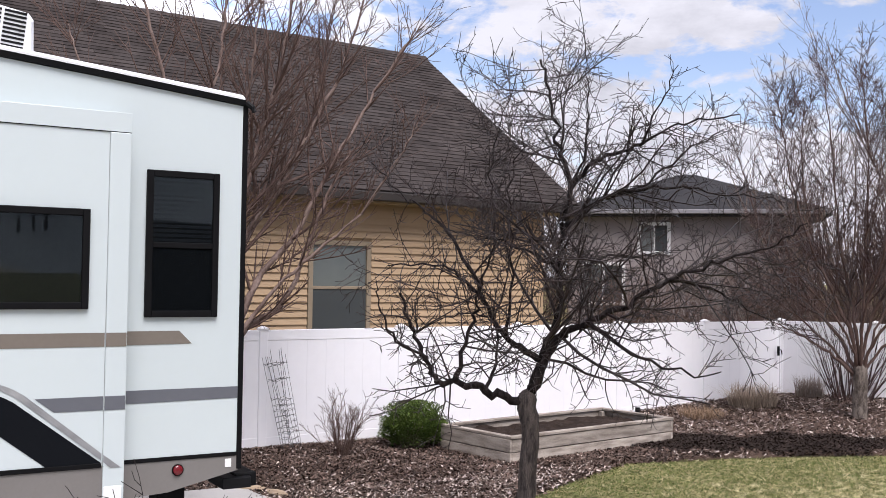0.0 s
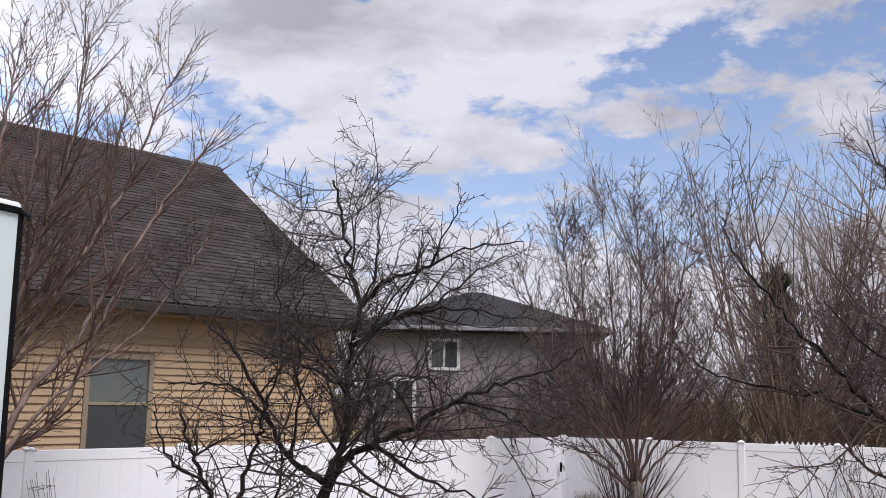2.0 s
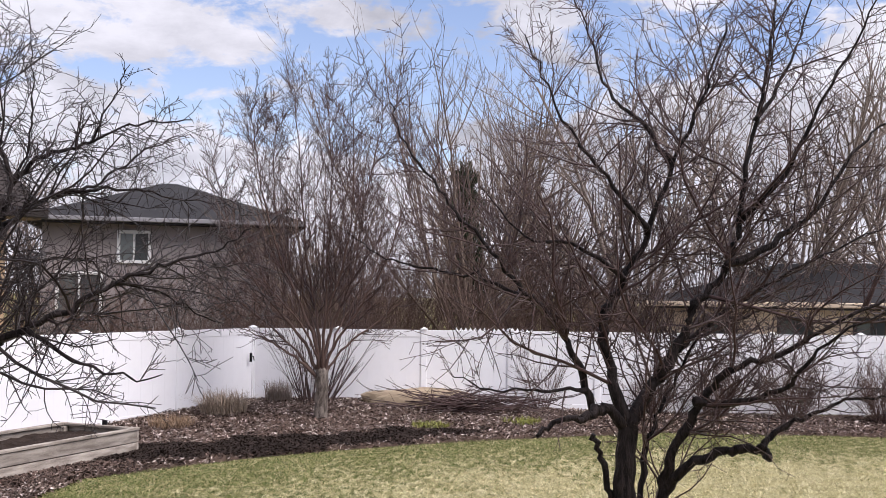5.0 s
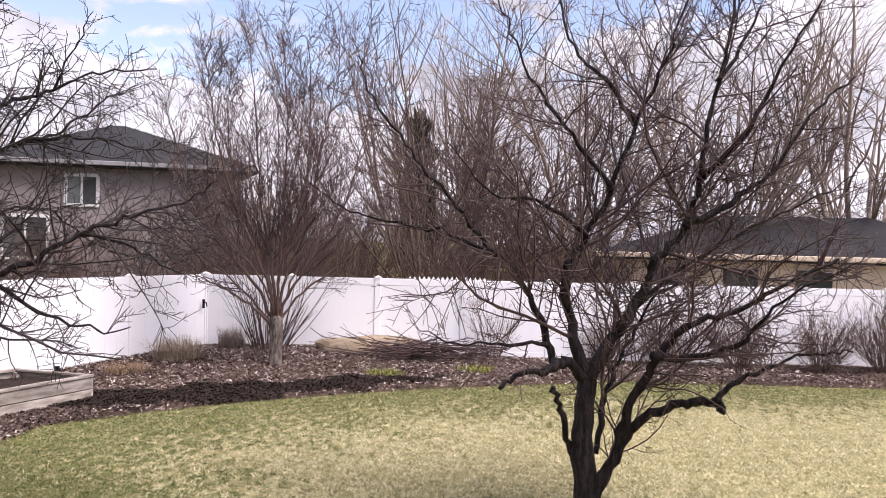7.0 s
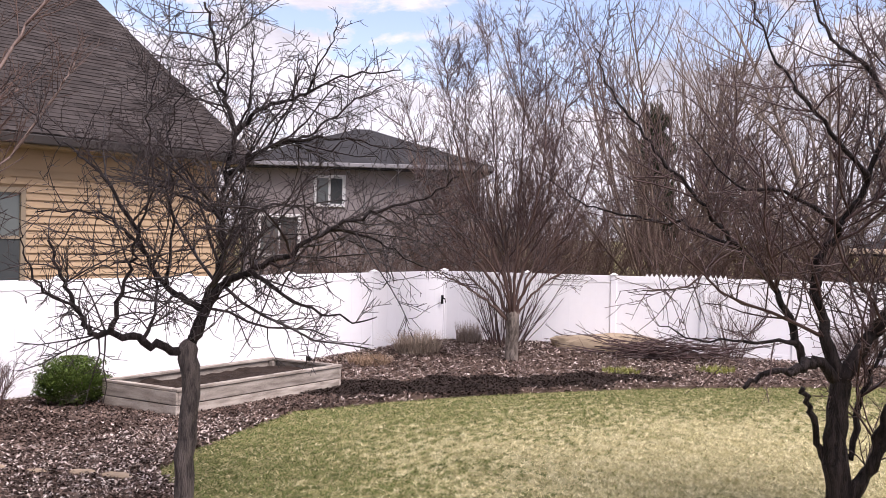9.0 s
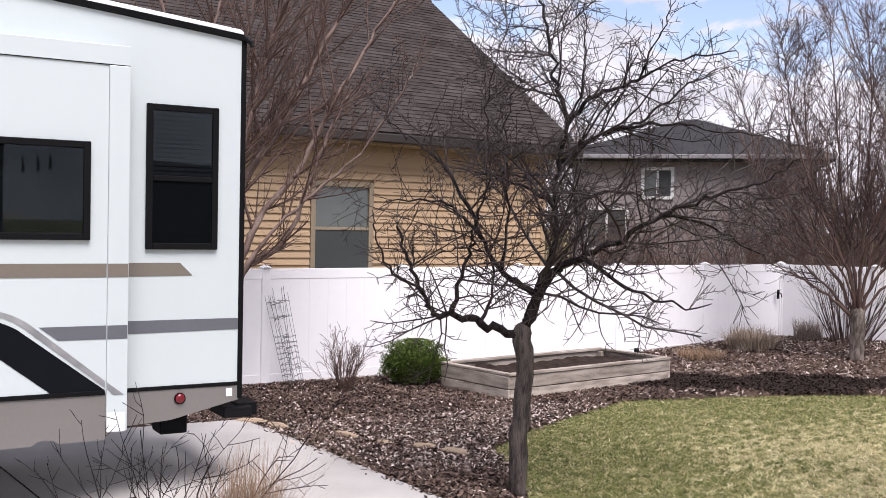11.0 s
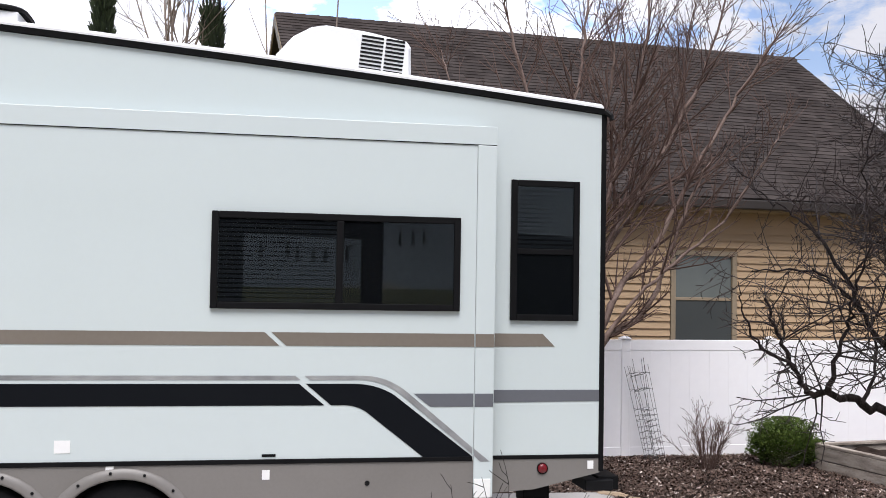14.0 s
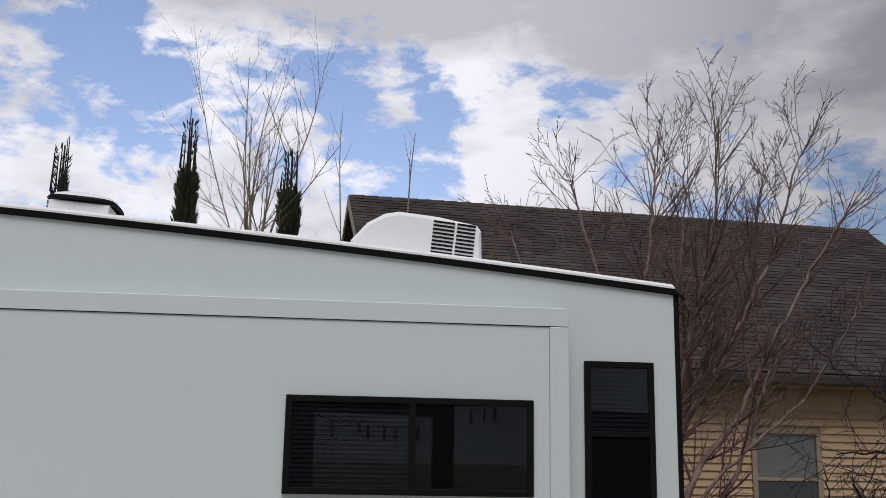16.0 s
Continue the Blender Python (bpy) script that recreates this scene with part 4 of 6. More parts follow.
def ramify(b, pts, ways, radii, length, level, spec, rnd, fat=1.0):
    """Side shoots along a branch. spec: for each level (count per metre, length ratio, angle, wander, up, first place)."""
    if level >= len(spec):
        return
    per_m, ratio, angle, wander, up, first = spec[level]
    count = max(1, int(per_m * length * (0.8 + 0.4 * rnd.random()) + rnd.random()))
    n = len(pts) - 1
    for _ in range(count):
        t = first + (1 - first) * rnd.random() ** 0.85
        i = min(n - 1, int(t * n))
        f = t * n - i
        p = pts[i].lerp(pts[i + 1], f)
        ln = min(length * ratio * (1.15 - 0.55 * t) * (0.5 + 0.8 * rnd.random()), 2.6)
        if ln < 0.04:
            continue
        r = max(0.0026 * fat, min(radii[i] * 0.6, (0.0092 * ln ** 0.8 + 0.0015) * fat))
        d = rand_dir(ways[i], angle * (0.65 + 0.7 * rnd.random()), rnd)
        seg = 6 if ln > 0.9 else 4 if ln > 0.3 else 2
        q = shoot(b, p, d, ln, r, max(0.0019 * fat, r * 0.4), seg, rnd, wander, up, 5 if r > 0.012 else 3)
        ramify(b, *q, ln, level + 1, spec, rnd, fat)


def smooth_line(pts, n, rnd, crook):
    """A rounded line through limb points, with a little crookedness."""
    pts = [Vector(p) for p in pts]
    out = []
    m = len(pts) - 1
    for i in range(m):
        p0, p1, p2, p3 = pts[max(i - 1, 0)], pts[i], pts[i + 1], pts[min(i + 2, m)]
        for k in range(n):
            t = k / n
            out.append(0.5 * ((2 * p1) + (p2 - p0) * t + (2 * p0 - 5 * p1 + 4 * p2 - p3) * t * t + (3 * p1 - p0 - 3 * p2 + p3) * t ** 3))
    out.append(pts[-1])
    return [p + Vector((rnd.gauss(0, crook), rnd.gauss(0, crook), rnd.gauss(0, crook))) if 0 < i < len(out) - 1 else p for i, p in enumerate(out)]


def trunk_tree(x, y, azimuth, label, trunk, bark, spec, seed, group="", trunk_bark=None, fat=1.0, slim=0.72):
    """The trunk of a tree that stands on its own main limbs: right, away, up and radius along its line."""
    rnd = random.Random(seed)
    tree = thing("tree", pose(x, y, 0, 0, 0, -azimuth), label, "tree", group)
    pts = smooth_line([p[:3] for p in trunk], 4, rnd, 0.008)
    rr = [trunk[0][3] + (trunk[-1][3] - trunk[0][3]) * i / (len(pts) - 1) for i in range(len(pts))]
    rr[0] *= 1.35
    tip_way = (pts[-1] - pts[-2]).normalized()
    for up_by, k in ((0.035, 0.88), (0.03, 0.62), (0.02, 0.25)):
        pts.append(pts[-1] + tip_way * up_by)
        rr.append(rr[-1] * k)
    b = Build()
    b.tube(pts, [r * (1 + 0.07 * rnd.uniform(-1, 1)) for r in rr], 14)
    part("trunk", b, trunk_bark or M["bark_trunk"], tree, smooth=True)
    return {"tree": tree, "bark": bark, "spec": spec, "rnd": rnd, "twigs": Build(), "fat": fat, "slim": slim}


def limb(t, r0, r1, *line):
    """One main limb along its line; the side shoots grow by themselves."""
    rnd = t["rnd"]
    pts = smooth_line(line, 6, rnd, 0.012)
    n = len(pts) - 1
    slim = t["slim"]
    r0, r1 = r0 * slim, r1 * slim
    radii = [r0 + (r1 - r0) * (i / n) ** (0.55 if r1 < 0.02 else 0.9) for i in range(n + 1)]
    b = Build()
    b.tube(pts, [r * (1 + 0.10 * rnd.uniform(-1, 1) + (0.22 if rnd.random() < 0.08 else 0)) for r in radii], 9)
    part("limb", b, t["bark"], t["tree"], smooth=True)
    ways = [(pts[min(i + 1, n)] - pts[max(i - 1, 0)]).normalized() for i in range(n + 1)]
    if r1 < 0.02:
        ramify(t["twigs"], pts, ways, radii, sum((pts[i + 1] - pts[i]).length for i in range(n)), 0, t["spec"], rnd, t["fat"])


def crown(t, mat):
    part("crown", t["twigs"], mat, t["tree"], "tangle of fine bare twigs", smooth=True, kind="stuff")


# crab apple spec: per metre, ratio, angle, wander, up, first
APPLE = ((11.0, 0.36, 1.0, 0.17, 0.04, 0.06), (13.0, 0.42, 1.0, 0.19, 0.02, 0.06), (9.0, 0.34, 1.0, 0.2, 0.01, 0.08))
APPLE_OPEN = ((11.0, 0.34, 0.9, 0.16, 0.10, 0.08), (12.0, 0.42, 0.9, 0.19, 0.06, 0.08), (10.0, 0.36, 1.0, 0.24, 0.03, 0.1))
PEAR = ((7.0, 0.22, 0.6, 0.035, 0.07, 0.12), (6.5, 0.44, 0.65, 0.04, 0.06, 0.10), (9.0, 0.22, 0.9, 0.05, 0.04, 0.1))
VASE = ((11.0, 0.22, 0.66, 0.06, 0.08, 0.26), (10.0, 0.44, 0.7, 0.07, 0.06, 0.08), (6.5, 0.34, 0.8, 0.08, 0.04, 0.1))

tree = trunk_tree(0.57, 8.30, 4.0, "dark-barked bare crab apple tree with a twisted low fork", [(0.02, 0, -0.05, 0.072), (0.01, 0, 0.5, 0.066), (0.05, 0, 1.0, 0.068), (0.02, 0, 1.36, 0.078)], M["bark_dark"], APPLE, 11, "crab apple trees", fat=1.15, slim=0.8)
limb(tree, 0.062, 0.012, (0.02, 0.00, 1.34), (0.14, 0.03, 1.70), (0.26, 0.06, 2.05), (0.27, 0.09, 2.40), (0.29, 0.12, 2.76), (0.36, 0.16, 3.09), (0.26, 0.19, 3.43), (0.21, 0.22, 3.77), (0.10, 0.25, 4.18))
limb(tree, 0.058, 0.006, (0.05, 0.00, 1.44), (0.25, -0.10, 1.85), (0.54, -0.20, 2.02), (0.84, -0.30, 2.17), (1.06, -0.40, 2.34), (1.44, -0.50, 2.49), (1.78, -0.60, 2.60), (2.04, -0.70, 2.77))
limb(tree, 0.055, 0.012, (-0.02, 0.00, 1.32), (-0.31, -0.10, 1.43), (-0.55, -0.20, 1.52), (-0.69, -0.30, 1.51), (-0.77, -0.40, 1.70), (-0.89, -0.50, 1.96), (-0.96, -0.60, 2.21))
limb(tree, 0.044, 0.007, (0.13, 0.05, 1.69), (-0.15, 0.14, 1.85), (-0.33, 0.23, 2.12), (-0.52, 0.32, 2.30), (-0.74, 0.41, 2.43), (-1.20, 0.50, 2.43))
limb(tree, 0.034, 0.006, (0.36, 0.20, 3.10), (0.59, 0.15, 3.34), (0.94, 0.10, 3.45), (1.20, 0.05, 3.60), (1.70, 0.00, 3.68))
limb(tree, 0.034, 0.006, (0.30, 0.20, 2.76), (0.66, 0.33, 3.02), (0.99, 0.45, 3.15), (1.37, 0.57, 3.45), (1.68, 0.70, 3.64))
limb(tree, 0.018, 0.003, (0.36, 0.20, 3.10), (0.48, 0.20, 3.39), (0.50, 0.20, 3.76), (0.48, 0.20, 4.21), (0.41, 0.20, 4.72))
limb(tree, 0.016, 0.004, (0.94, 0.10, 3.45), (1.06, 0.00, 3.77), (1.19, -0.10, 4.06))
limb(tree, 0.026, 0.004, (-0.54, -0.40, 1.54), (-0.42, -0.48, 1.97), (-0.37, -0.56, 2.22), (-0.25, -0.64, 2.67), (-0.28, -0.72, 3.20), (-0.10, -0.80, 3.85))
limb(tree, 0.022, 0.004, (-0.15, 0.10, 1.86), (-0.11, -0.07, 2.48), (-0.14, -0.23, 3.03), (-0.00, -0.40, 3.67))
limb(tree, 0.03, 0.004, (0.49, -0.30, 2.00), (0.79, -0.57, 1.79), (1.15, -0.83, 1.66), (1.34, -1.10, 1.71))
limb(tree, 0.026, 0.004, (1.06, -0.40, 2.34), (1.48, -0.30, 2.25), (1.92, -0.20, 2.04))
limb(tree, 0.026, 0.004, (0.67, 0.40, 3.03), (1.19, 0.57, 3.14), (1.68, 0.73, 3.11), (2.33, 0.90, 3.06))
limb(tree, 0.028, 0.005, (-0.33, 0.20, 2.12), (-0.62, 0.35, 2.67), (-0.87, 0.50, 2.90), (-1.13, 0.65, 3.10), (-1.44, 0.80, 3.43))
limb(tree, 0.026, 0.004, (0.25, 0.00, 2.05), (0.51, 0.23, 2.45), (0.93, 0.45, 2.52), (1.42, 0.68, 2.23), (2.01, 0.90, 2.11))
limb(tree, 0.024, 0.004, (0.26, -0.10, 2.40), (-0.01, 0.10, 2.58), (-0.39, 0.30, 2.68), (-0.79, 0.50, 2.78))
limb(tree, 0.022, 0.004, (-0.31, -0.30, 1.45), (-0.22, -0.12, 1.76), (-0.32, 0.05, 2.02), (-0.66, 0.22, 2.01), (-1.01, 0.40, 1.80))
limb(tree, 0.022, 0.004, (-0.75, -0.60, 1.72), (-0.98, -0.70, 1.87), (-1.09, -0.80, 2.12), (-1.11, -0.90, 2.33))
crown(tree, M["twig_dark"])

tree = trunk_tree(5.47, 6.81, 38.5, "dark-barked bare crab apple tree with several trunks and a sawn limb", [(0.18, 0, -0.05, 0.12), (0.13, 0, 0.35, 0.095), (0.10, 0, 0.75, 0.088), (0.13, 0, 1.19, 0.082)], M["bark_dark"], APPLE_OPEN, 23, "crab apple trees", M["bark_dark"], fat=1.1, slim=0.86)
limb(tree, 0.075, 0.01, (0.13, 0.00, 1.19), (-0.02, 0.01, 1.67), (-0.07, 0.03, 2.12), (0.09, 0.04, 2.43), (0.28, 0.06, 2.81), (0.49, 0.07, 3.40), (0.72, 0.09, 3.93), (0.93, 0.10, 4.59))
limb(tree, 0.08, 0.014, (0.20, 0.00, 0.22), (0.36, 0.00, 0.55), (0.49, -0.08, 1.03), (0.65, -0.17, 1.34), (0.89, -0.25, 1.69), (1.29, -0.33, 1.84), (1.57, -0.42, 2.04), (2.03, -0.50, 2.29))
limb(tree, 0.085, 0.01, (0.13, 0.00, 1.19), (0.30, 0.04, 1.52), (0.53, 0.07, 1.85), (0.68, 0.11, 2.22), (0.92, 0.15, 2.52), (1.06, 0.19, 3.01), (1.17, 0.22, 3.78), (1.30, 0.26, 4.36), (1.34, 0.30, 4.97))
limb(tree, 0.052, 0.032, (0.41, 0.00, 0.65), (0.62, -0.12, 0.93), (0.92, -0.25, 1.08), (1.15, -0.38, 1.10), (1.18, -0.50, 1.05))
limb(tree, 0.04, 0.008, (1.12, -0.45, 1.13), (1.28, -0.44, 1.28), (1.52, -0.43, 1.40), (1.82, -0.41, 1.53), (2.18, -0.40, 1.56))
limb(tree, 0.06, 0.042, (0.13, 0.00, 1.19), (-0.06, -0.15, 1.37), (-0.24, -0.30, 1.29))
limb(tree, 0.034, 0.022, (-0.23, -0.30, 1.30), (-0.39, -0.40, 1.30), (-0.58, -0.50, 1.17))
limb(tree, 0.044, 0.006, (-0.15, -0.10, 1.33), (-0.31, -0.17, 1.79), (-0.50, -0.24, 2.12), (-0.82, -0.31, 2.44), (-1.11, -0.39, 2.80), (-1.41, -0.46, 3.15), (-1.64, -0.53, 3.47), (-1.79, -0.60, 3.85))
limb(tree, 0.05, 0.008, (0.92, 0.10, 2.52), (1.37, 0.20, 2.79), (1.68, 0.30, 3.06), (2.04, 0.40, 3.57), (2.38, 0.50, 3.87))
limb(tree, 0.036, 0.006, (0.49, 0.10, 3.41), (0.26, 0.20, 3.76), (-0.03, 0.30, 4.01), (-0.19, 0.40, 4.52), (-0.37, 0.50, 5.06))
limb(tree, 0.05, 0.008, (0.66, -0.20, 1.45), (1.03, -0.38, 1.48), (1.34, -0.55, 1.64), (1.55, -0.72, 1.95), (2.02, -0.90, 2.25))
limb(tree, 0.03, 0.006, (1.17, 0.20, 3.77), (1.48, 0.30, 4.29), (1.68, 0.40, 4.94))
limb(tree, 0.036, 0.006, (1.06, 0.20, 2.94), (1.43, 0.03, 3.39), (1.76, -0.13, 4.09), (2.07, -0.30, 4.67))
limb(tree, 0.03, 0.026, (0.03, 0.00, 0.54), (-0.10, -0.05, 0.95), (-0.15, -0.10, 1.15))
limb(tree, 0.036, 0.007, (0.21, 0.10, 0.57), (0.31, 0.22, 1.12), (0.50, 0.34, 1.54), (0.74, 0.46, 1.93), (1.23, 0.58, 2.15), (1.76, 0.70, 2.33))
limb(tree, 0.028, 0.005, (-0.57, -0.20, 2.19), (-1.06, -0.08, 2.42), (-1.63, 0.05, 2.51), (-2.06, 0.17, 2.64), (-2.52, 0.30, 2.93))
limb(tree, 0.034, 0.005, (0.28, 0.00, 2.81), (0.02, -0.20, 3.19), (-0.29, -0.40, 3.54), (-0.55, -0.60, 4.05), (-0.67, -0.80, 4.32))
limb(tree, 0.026, 0.004, (-0.20, -0.20, 1.52), (-0.55, -0.43, 1.53), (-0.88, -0.67, 1.54), (-1.20, -0.90, 1.66))
limb(tree, 0.03, 0.005, (0.09, 0.00, 2.43), (-0.34, -0.30, 2.72), (-0.67, -0.60, 2.75), (-1.00, -0.90, 3.12))
limb(tree, 0.03, 0.005, (0.54, 0.30, 1.83), (1.03, 0.45, 2.23), (1.61, 0.60, 2.57), (2.15, 0.75, 2.83), (2.51, 0.90, 3.04))
crown(tree, M["bark_red"])

tree = trunk_tree(-2.75, 12.0, -12.9, "bare multi-stemmed tree with red-brown twigs beside the fence", [(-0.02, 0, -0.05, 0.14), (-0.03, 0, 0.6, 0.12), (-0.02, 0, 1.16, 0.125)], M["bark_pale"], PEAR, 47, "", M["bark_pale"], fat=1.5, slim=0.95)
limb(tree, 0.075, 0.01, (0.01, 0.00, 1.12), (0.30, -0.05, 1.67), (0.64, -0.10, 1.89), (0.84, -0.15, 2.21), (1.07, -0.20, 2.83), (1.33, -0.25, 3.48), (1.50, -0.27, 3.77))
limb(tree, 0.06, 0.008, (-0.00, 0.00, 1.18), (0.44, 0.07, 2.24), (0.91, 0.13, 2.85), (1.37, 0.20, 3.76), (1.89, 0.27, 4.65), (2.27, 0.33, 5.28), (2.38, 0.36, 5.50))
limb(tree, 0.055, 0.008, (-0.02, 0.00, 1.25), (0.28, 0.10, 2.70), (0.57, 0.20, 3.25), (0.97, 0.30, 3.95), (1.42, 0.40, 4.83), (1.82, 0.50, 6.04), (1.95, 0.55, 6.32))
limb(tree, 0.055, 0.008, (-0.03, 0.00, 1.25), (0.18, -0.08, 2.70), (0.38, -0.17, 3.69), (0.55, -0.25, 4.35), (0.71, -0.33, 5.06), (0.80, -0.42, 6.06), (0.81, -0.46, 6.40))
limb(tree, 0.048, 0.007, (-0.04, 0.00, 1.24), (-0.03, 0.10, 2.84), (-0.11, 0.20, 4.23), (-0.00, 0.30, 5.22), (0.06, 0.40, 6.08), (-0.00, 0.45, 6.47))
limb(tree, 0.048, 0.007, (-0.06, 0.00, 1.24), (-0.22, -0.12, 2.56), (-0.48, -0.24, 3.82), (-0.67, -0.36, 4.62), (-0.90, -0.48, 5.50), (-0.93, -0.53, 5.67))
limb(tree, 0.044, 0.007, (-0.07, 0.00, 1.24), (-0.42, 0.06, 2.29), (-0.97, 0.12, 3.38), (-1.40, 0.18, 4.24), (-1.70, 0.24, 4.98), (-1.77, 0.27, 5.25))
limb(tree, 0.04, 0.006, (0.01, 0.00, 1.18), (0.49, -0.18, 1.98), (1.05, -0.36, 2.57), (1.59, -0.54, 3.07), (2.06, -0.72, 3.81), (2.19, -0.80, 4.11))
limb(tree, 0.04, 0.006, (-0.00, 0.10, 1.24), (0.25, 0.28, 2.57), (0.74, 0.46, 3.41), (1.18, 0.64, 4.57), (1.36, 0.82, 5.63), (1.44, 0.90, 6.09))
limb(tree, 0.036, 0.006, (-0.03, 0.10, 1.24), (-0.02, -0.12, 2.56), (0.18, -0.34, 3.61), (0.31, -0.56, 4.57), (0.38, -0.78, 5.51), (0.37, -0.88, 5.87))
crown(tree, M["bark_brown"])


tree = trunk_tree(6.75, 16.7, 22.0, "bare vase-shaped tree with a short gray trunk", [(0, 0, 0.0, 0.125), (0.01, 0, 0.5, 0.11), (0, 0, 0.95, 0.115)], M["bark_brown"], VASE, 35, "", M["bark_vase"], fat=1.6, slim=0.8)
limb(tree, 0.05, 0.006, (-0.02, 0.00, 0.80), (-0.47, -0.10, 1.20), (-1.05, -0.20, 1.54), (-1.48, -0.30, 1.75))
limb(tree, 0.05, 0.007, (-0.02, 0.00, 0.80), (-0.38, 0.08, 1.53), (-0.99, 0.16, 2.22), (-1.50, 0.24, 3.00), (-1.82, 0.32, 4.00), (-2.02, 0.40, 4.70))
limb(tree, 0.05, 0.007, (-0.02, 0.00, 0.80), (-0.19, -0.10, 1.64), (-0.59, -0.20, 2.52), (-0.99, -0.30, 3.68), (-1.20, -0.40, 4.82), (-1.28, -0.50, 5.47))
limb(tree, 0.05, 0.007, (-0.02, 0.00, 0.80), (-0.09, 0.15, 1.74), (-0.32, 0.30, 3.04), (-0.45, 0.45, 4.56), (-0.59, 0.60, 6.00))
limb(tree, 0.05, 0.007, (-0.02, 0.00, 0.80), (0.03, -0.05, 1.75), (0.08, -0.10, 3.03), (0.10, -0.15, 4.51), (-0.03, -0.20, 5.97))
limb(tree, 0.05, 0.007, (-0.02, 0.00, 0.80), (0.13, 0.10, 1.64), (0.49, 0.20, 2.55), (0.69, 0.30, 3.78), (0.95, 0.40, 5.12), (1.06, 0.50, 5.75))
limb(tree, 0.045, 0.007, (-0.00, 0.00, 0.80), (0.23, -0.12, 1.45), (0.70, -0.24, 2.16), (1.15, -0.36, 3.05), (1.41, -0.48, 4.03), (1.53, -0.60, 4.75))
limb(tree, 0.04, 0.006, (0.01, 0.00, 0.80), (0.33, 0.07, 1.30), (1.01, 0.15, 1.86), (1.51, 0.22, 2.37), (1.86, 0.30, 3.00))
limb(tree, 0.04, 0.006, (-0.02, 0.00, 0.85), (-0.22, 0.33, 1.93), (-0.79, 0.65, 3.24), (-0.96, 0.98, 4.61), (-0.91, 1.30, 5.60))
limb(tree, 0.04, 0.006, (-0.00, 0.00, 0.85), (0.05, -0.33, 1.85), (0.43, -0.65, 3.21), (0.47, -0.98, 4.89), (0.39, -1.30, 5.58))
limb(tree, 0.04, 0.006, (-0.04, 0.00, 0.80), (-0.69, 0.27, 1.52), (-1.56, 0.53, 2.20), (-2.10, 0.80, 2.75))
limb(tree, 0.036, 0.006, (-0.00, 0.00, 0.85), (0.31, 0.40, 1.74), (0.92, 0.80, 2.78), (1.12, 1.20, 4.07))
limb(tree, 0.036, 0.006, (-0.02, 0.00, 0.85), (-0.28, -0.40, 1.65), (-0.94, -0.80, 2.51), (-1.30, -1.20, 3.41))
crown(tree, M["bark_red"])


def stems_tree(name, m, label, category, bark, trunk_h, trunk_r, stems, height, spread, spec, seed, base_spread=0.05, up=0.05, wander=0.07, group="", sides=6, trunk_bark=None, crown_bark=None, fat=1.0):
    """A tree or shrub of many rising stems, with or without a short trunk."""
    rnd = random.Random(seed)
    tree = thing(name, m, label, category, group)
    if trunk_h:
        b = Build()
        n = 9
        line = [(0.02 * math.sin(i), 0.015 * math.cos(2 * i), -0.05 + (trunk_h + 0.05) * i / n) for i in range(n + 1)]
        wide = [trunk_r * (1.25 if i == 0 else 1.0 + 0.08 * rnd.uniform(-1, 1)) for i in range(n + 1)]
        for up_by, k in ((0.4, 0.85), (0.7, 0.6), (0.85, 0.25)):
            line.append((line[n][0], line[n][1], trunk_h + trunk_r * up_by))
            wide.append(trunk_r * k)
        b.tube(line, wide, 12)
        part("trunk", b, trunk_bark or bark, tree, smooth=True)
    big, fine = Build(), Build()
    for i in range(stems):
        a = 2 * math.pi * (i + rnd.random() * 0.7) / stems
        lean = spread * (0.12 + 0.88 * rnd.random() ** 0.8)
        p = Vector((math.cos(a) * base_spread * rnd.random() ** 0.5, math.sin(a) * base_spread * rnd.random() ** 0.5, max(0.0, trunk_h - 0.28 * rnd.random() ** 1.5) - (0.03 if not trunk_h else 0)))
        d = Vector((math.cos(a) * math.sin(lean), math.sin(a) * math.sin(lean), math.cos(lean)))
        ln = (height - trunk_h) * (0.62 + 0.42 * rnd.random()) / max(0.72, math.cos(lean * 0.6))
        r = max(0.004, (trunk_r * 0.40 if trunk_h else 0.0065 * ln) * (0.6 + 0.6 * rnd.random()))
        q = shoot(big, p, d, ln, r, max(0.0025, r * 0.15), 10, rnd, wander, up, sides)
        ramify(fine, *q, ln, 0, spec, rnd, fat)
    part("branchwork", big, bark, tree, "rising bare stems", smooth=True, kind="stuff")
    part("crown", fine, crown_bark or bark, tree, "fine bare twigs", smooth=True, kind="stuff")
    return tree


stems_tree("shrub", pose(7.35, 18.6, 0.10), "dark red-brown suckering shrub in front of the fence", "shrub", M["bark_red"], 0, 0, 56, 2.0, 0.70, ((1.8, 0.35, 0.5, 0.08, 0.05, 0.3), (2.0, 0.4, 0.6, 0.1, 0.04, 0.2)), 33, 0.30, 0.01, 0.05)

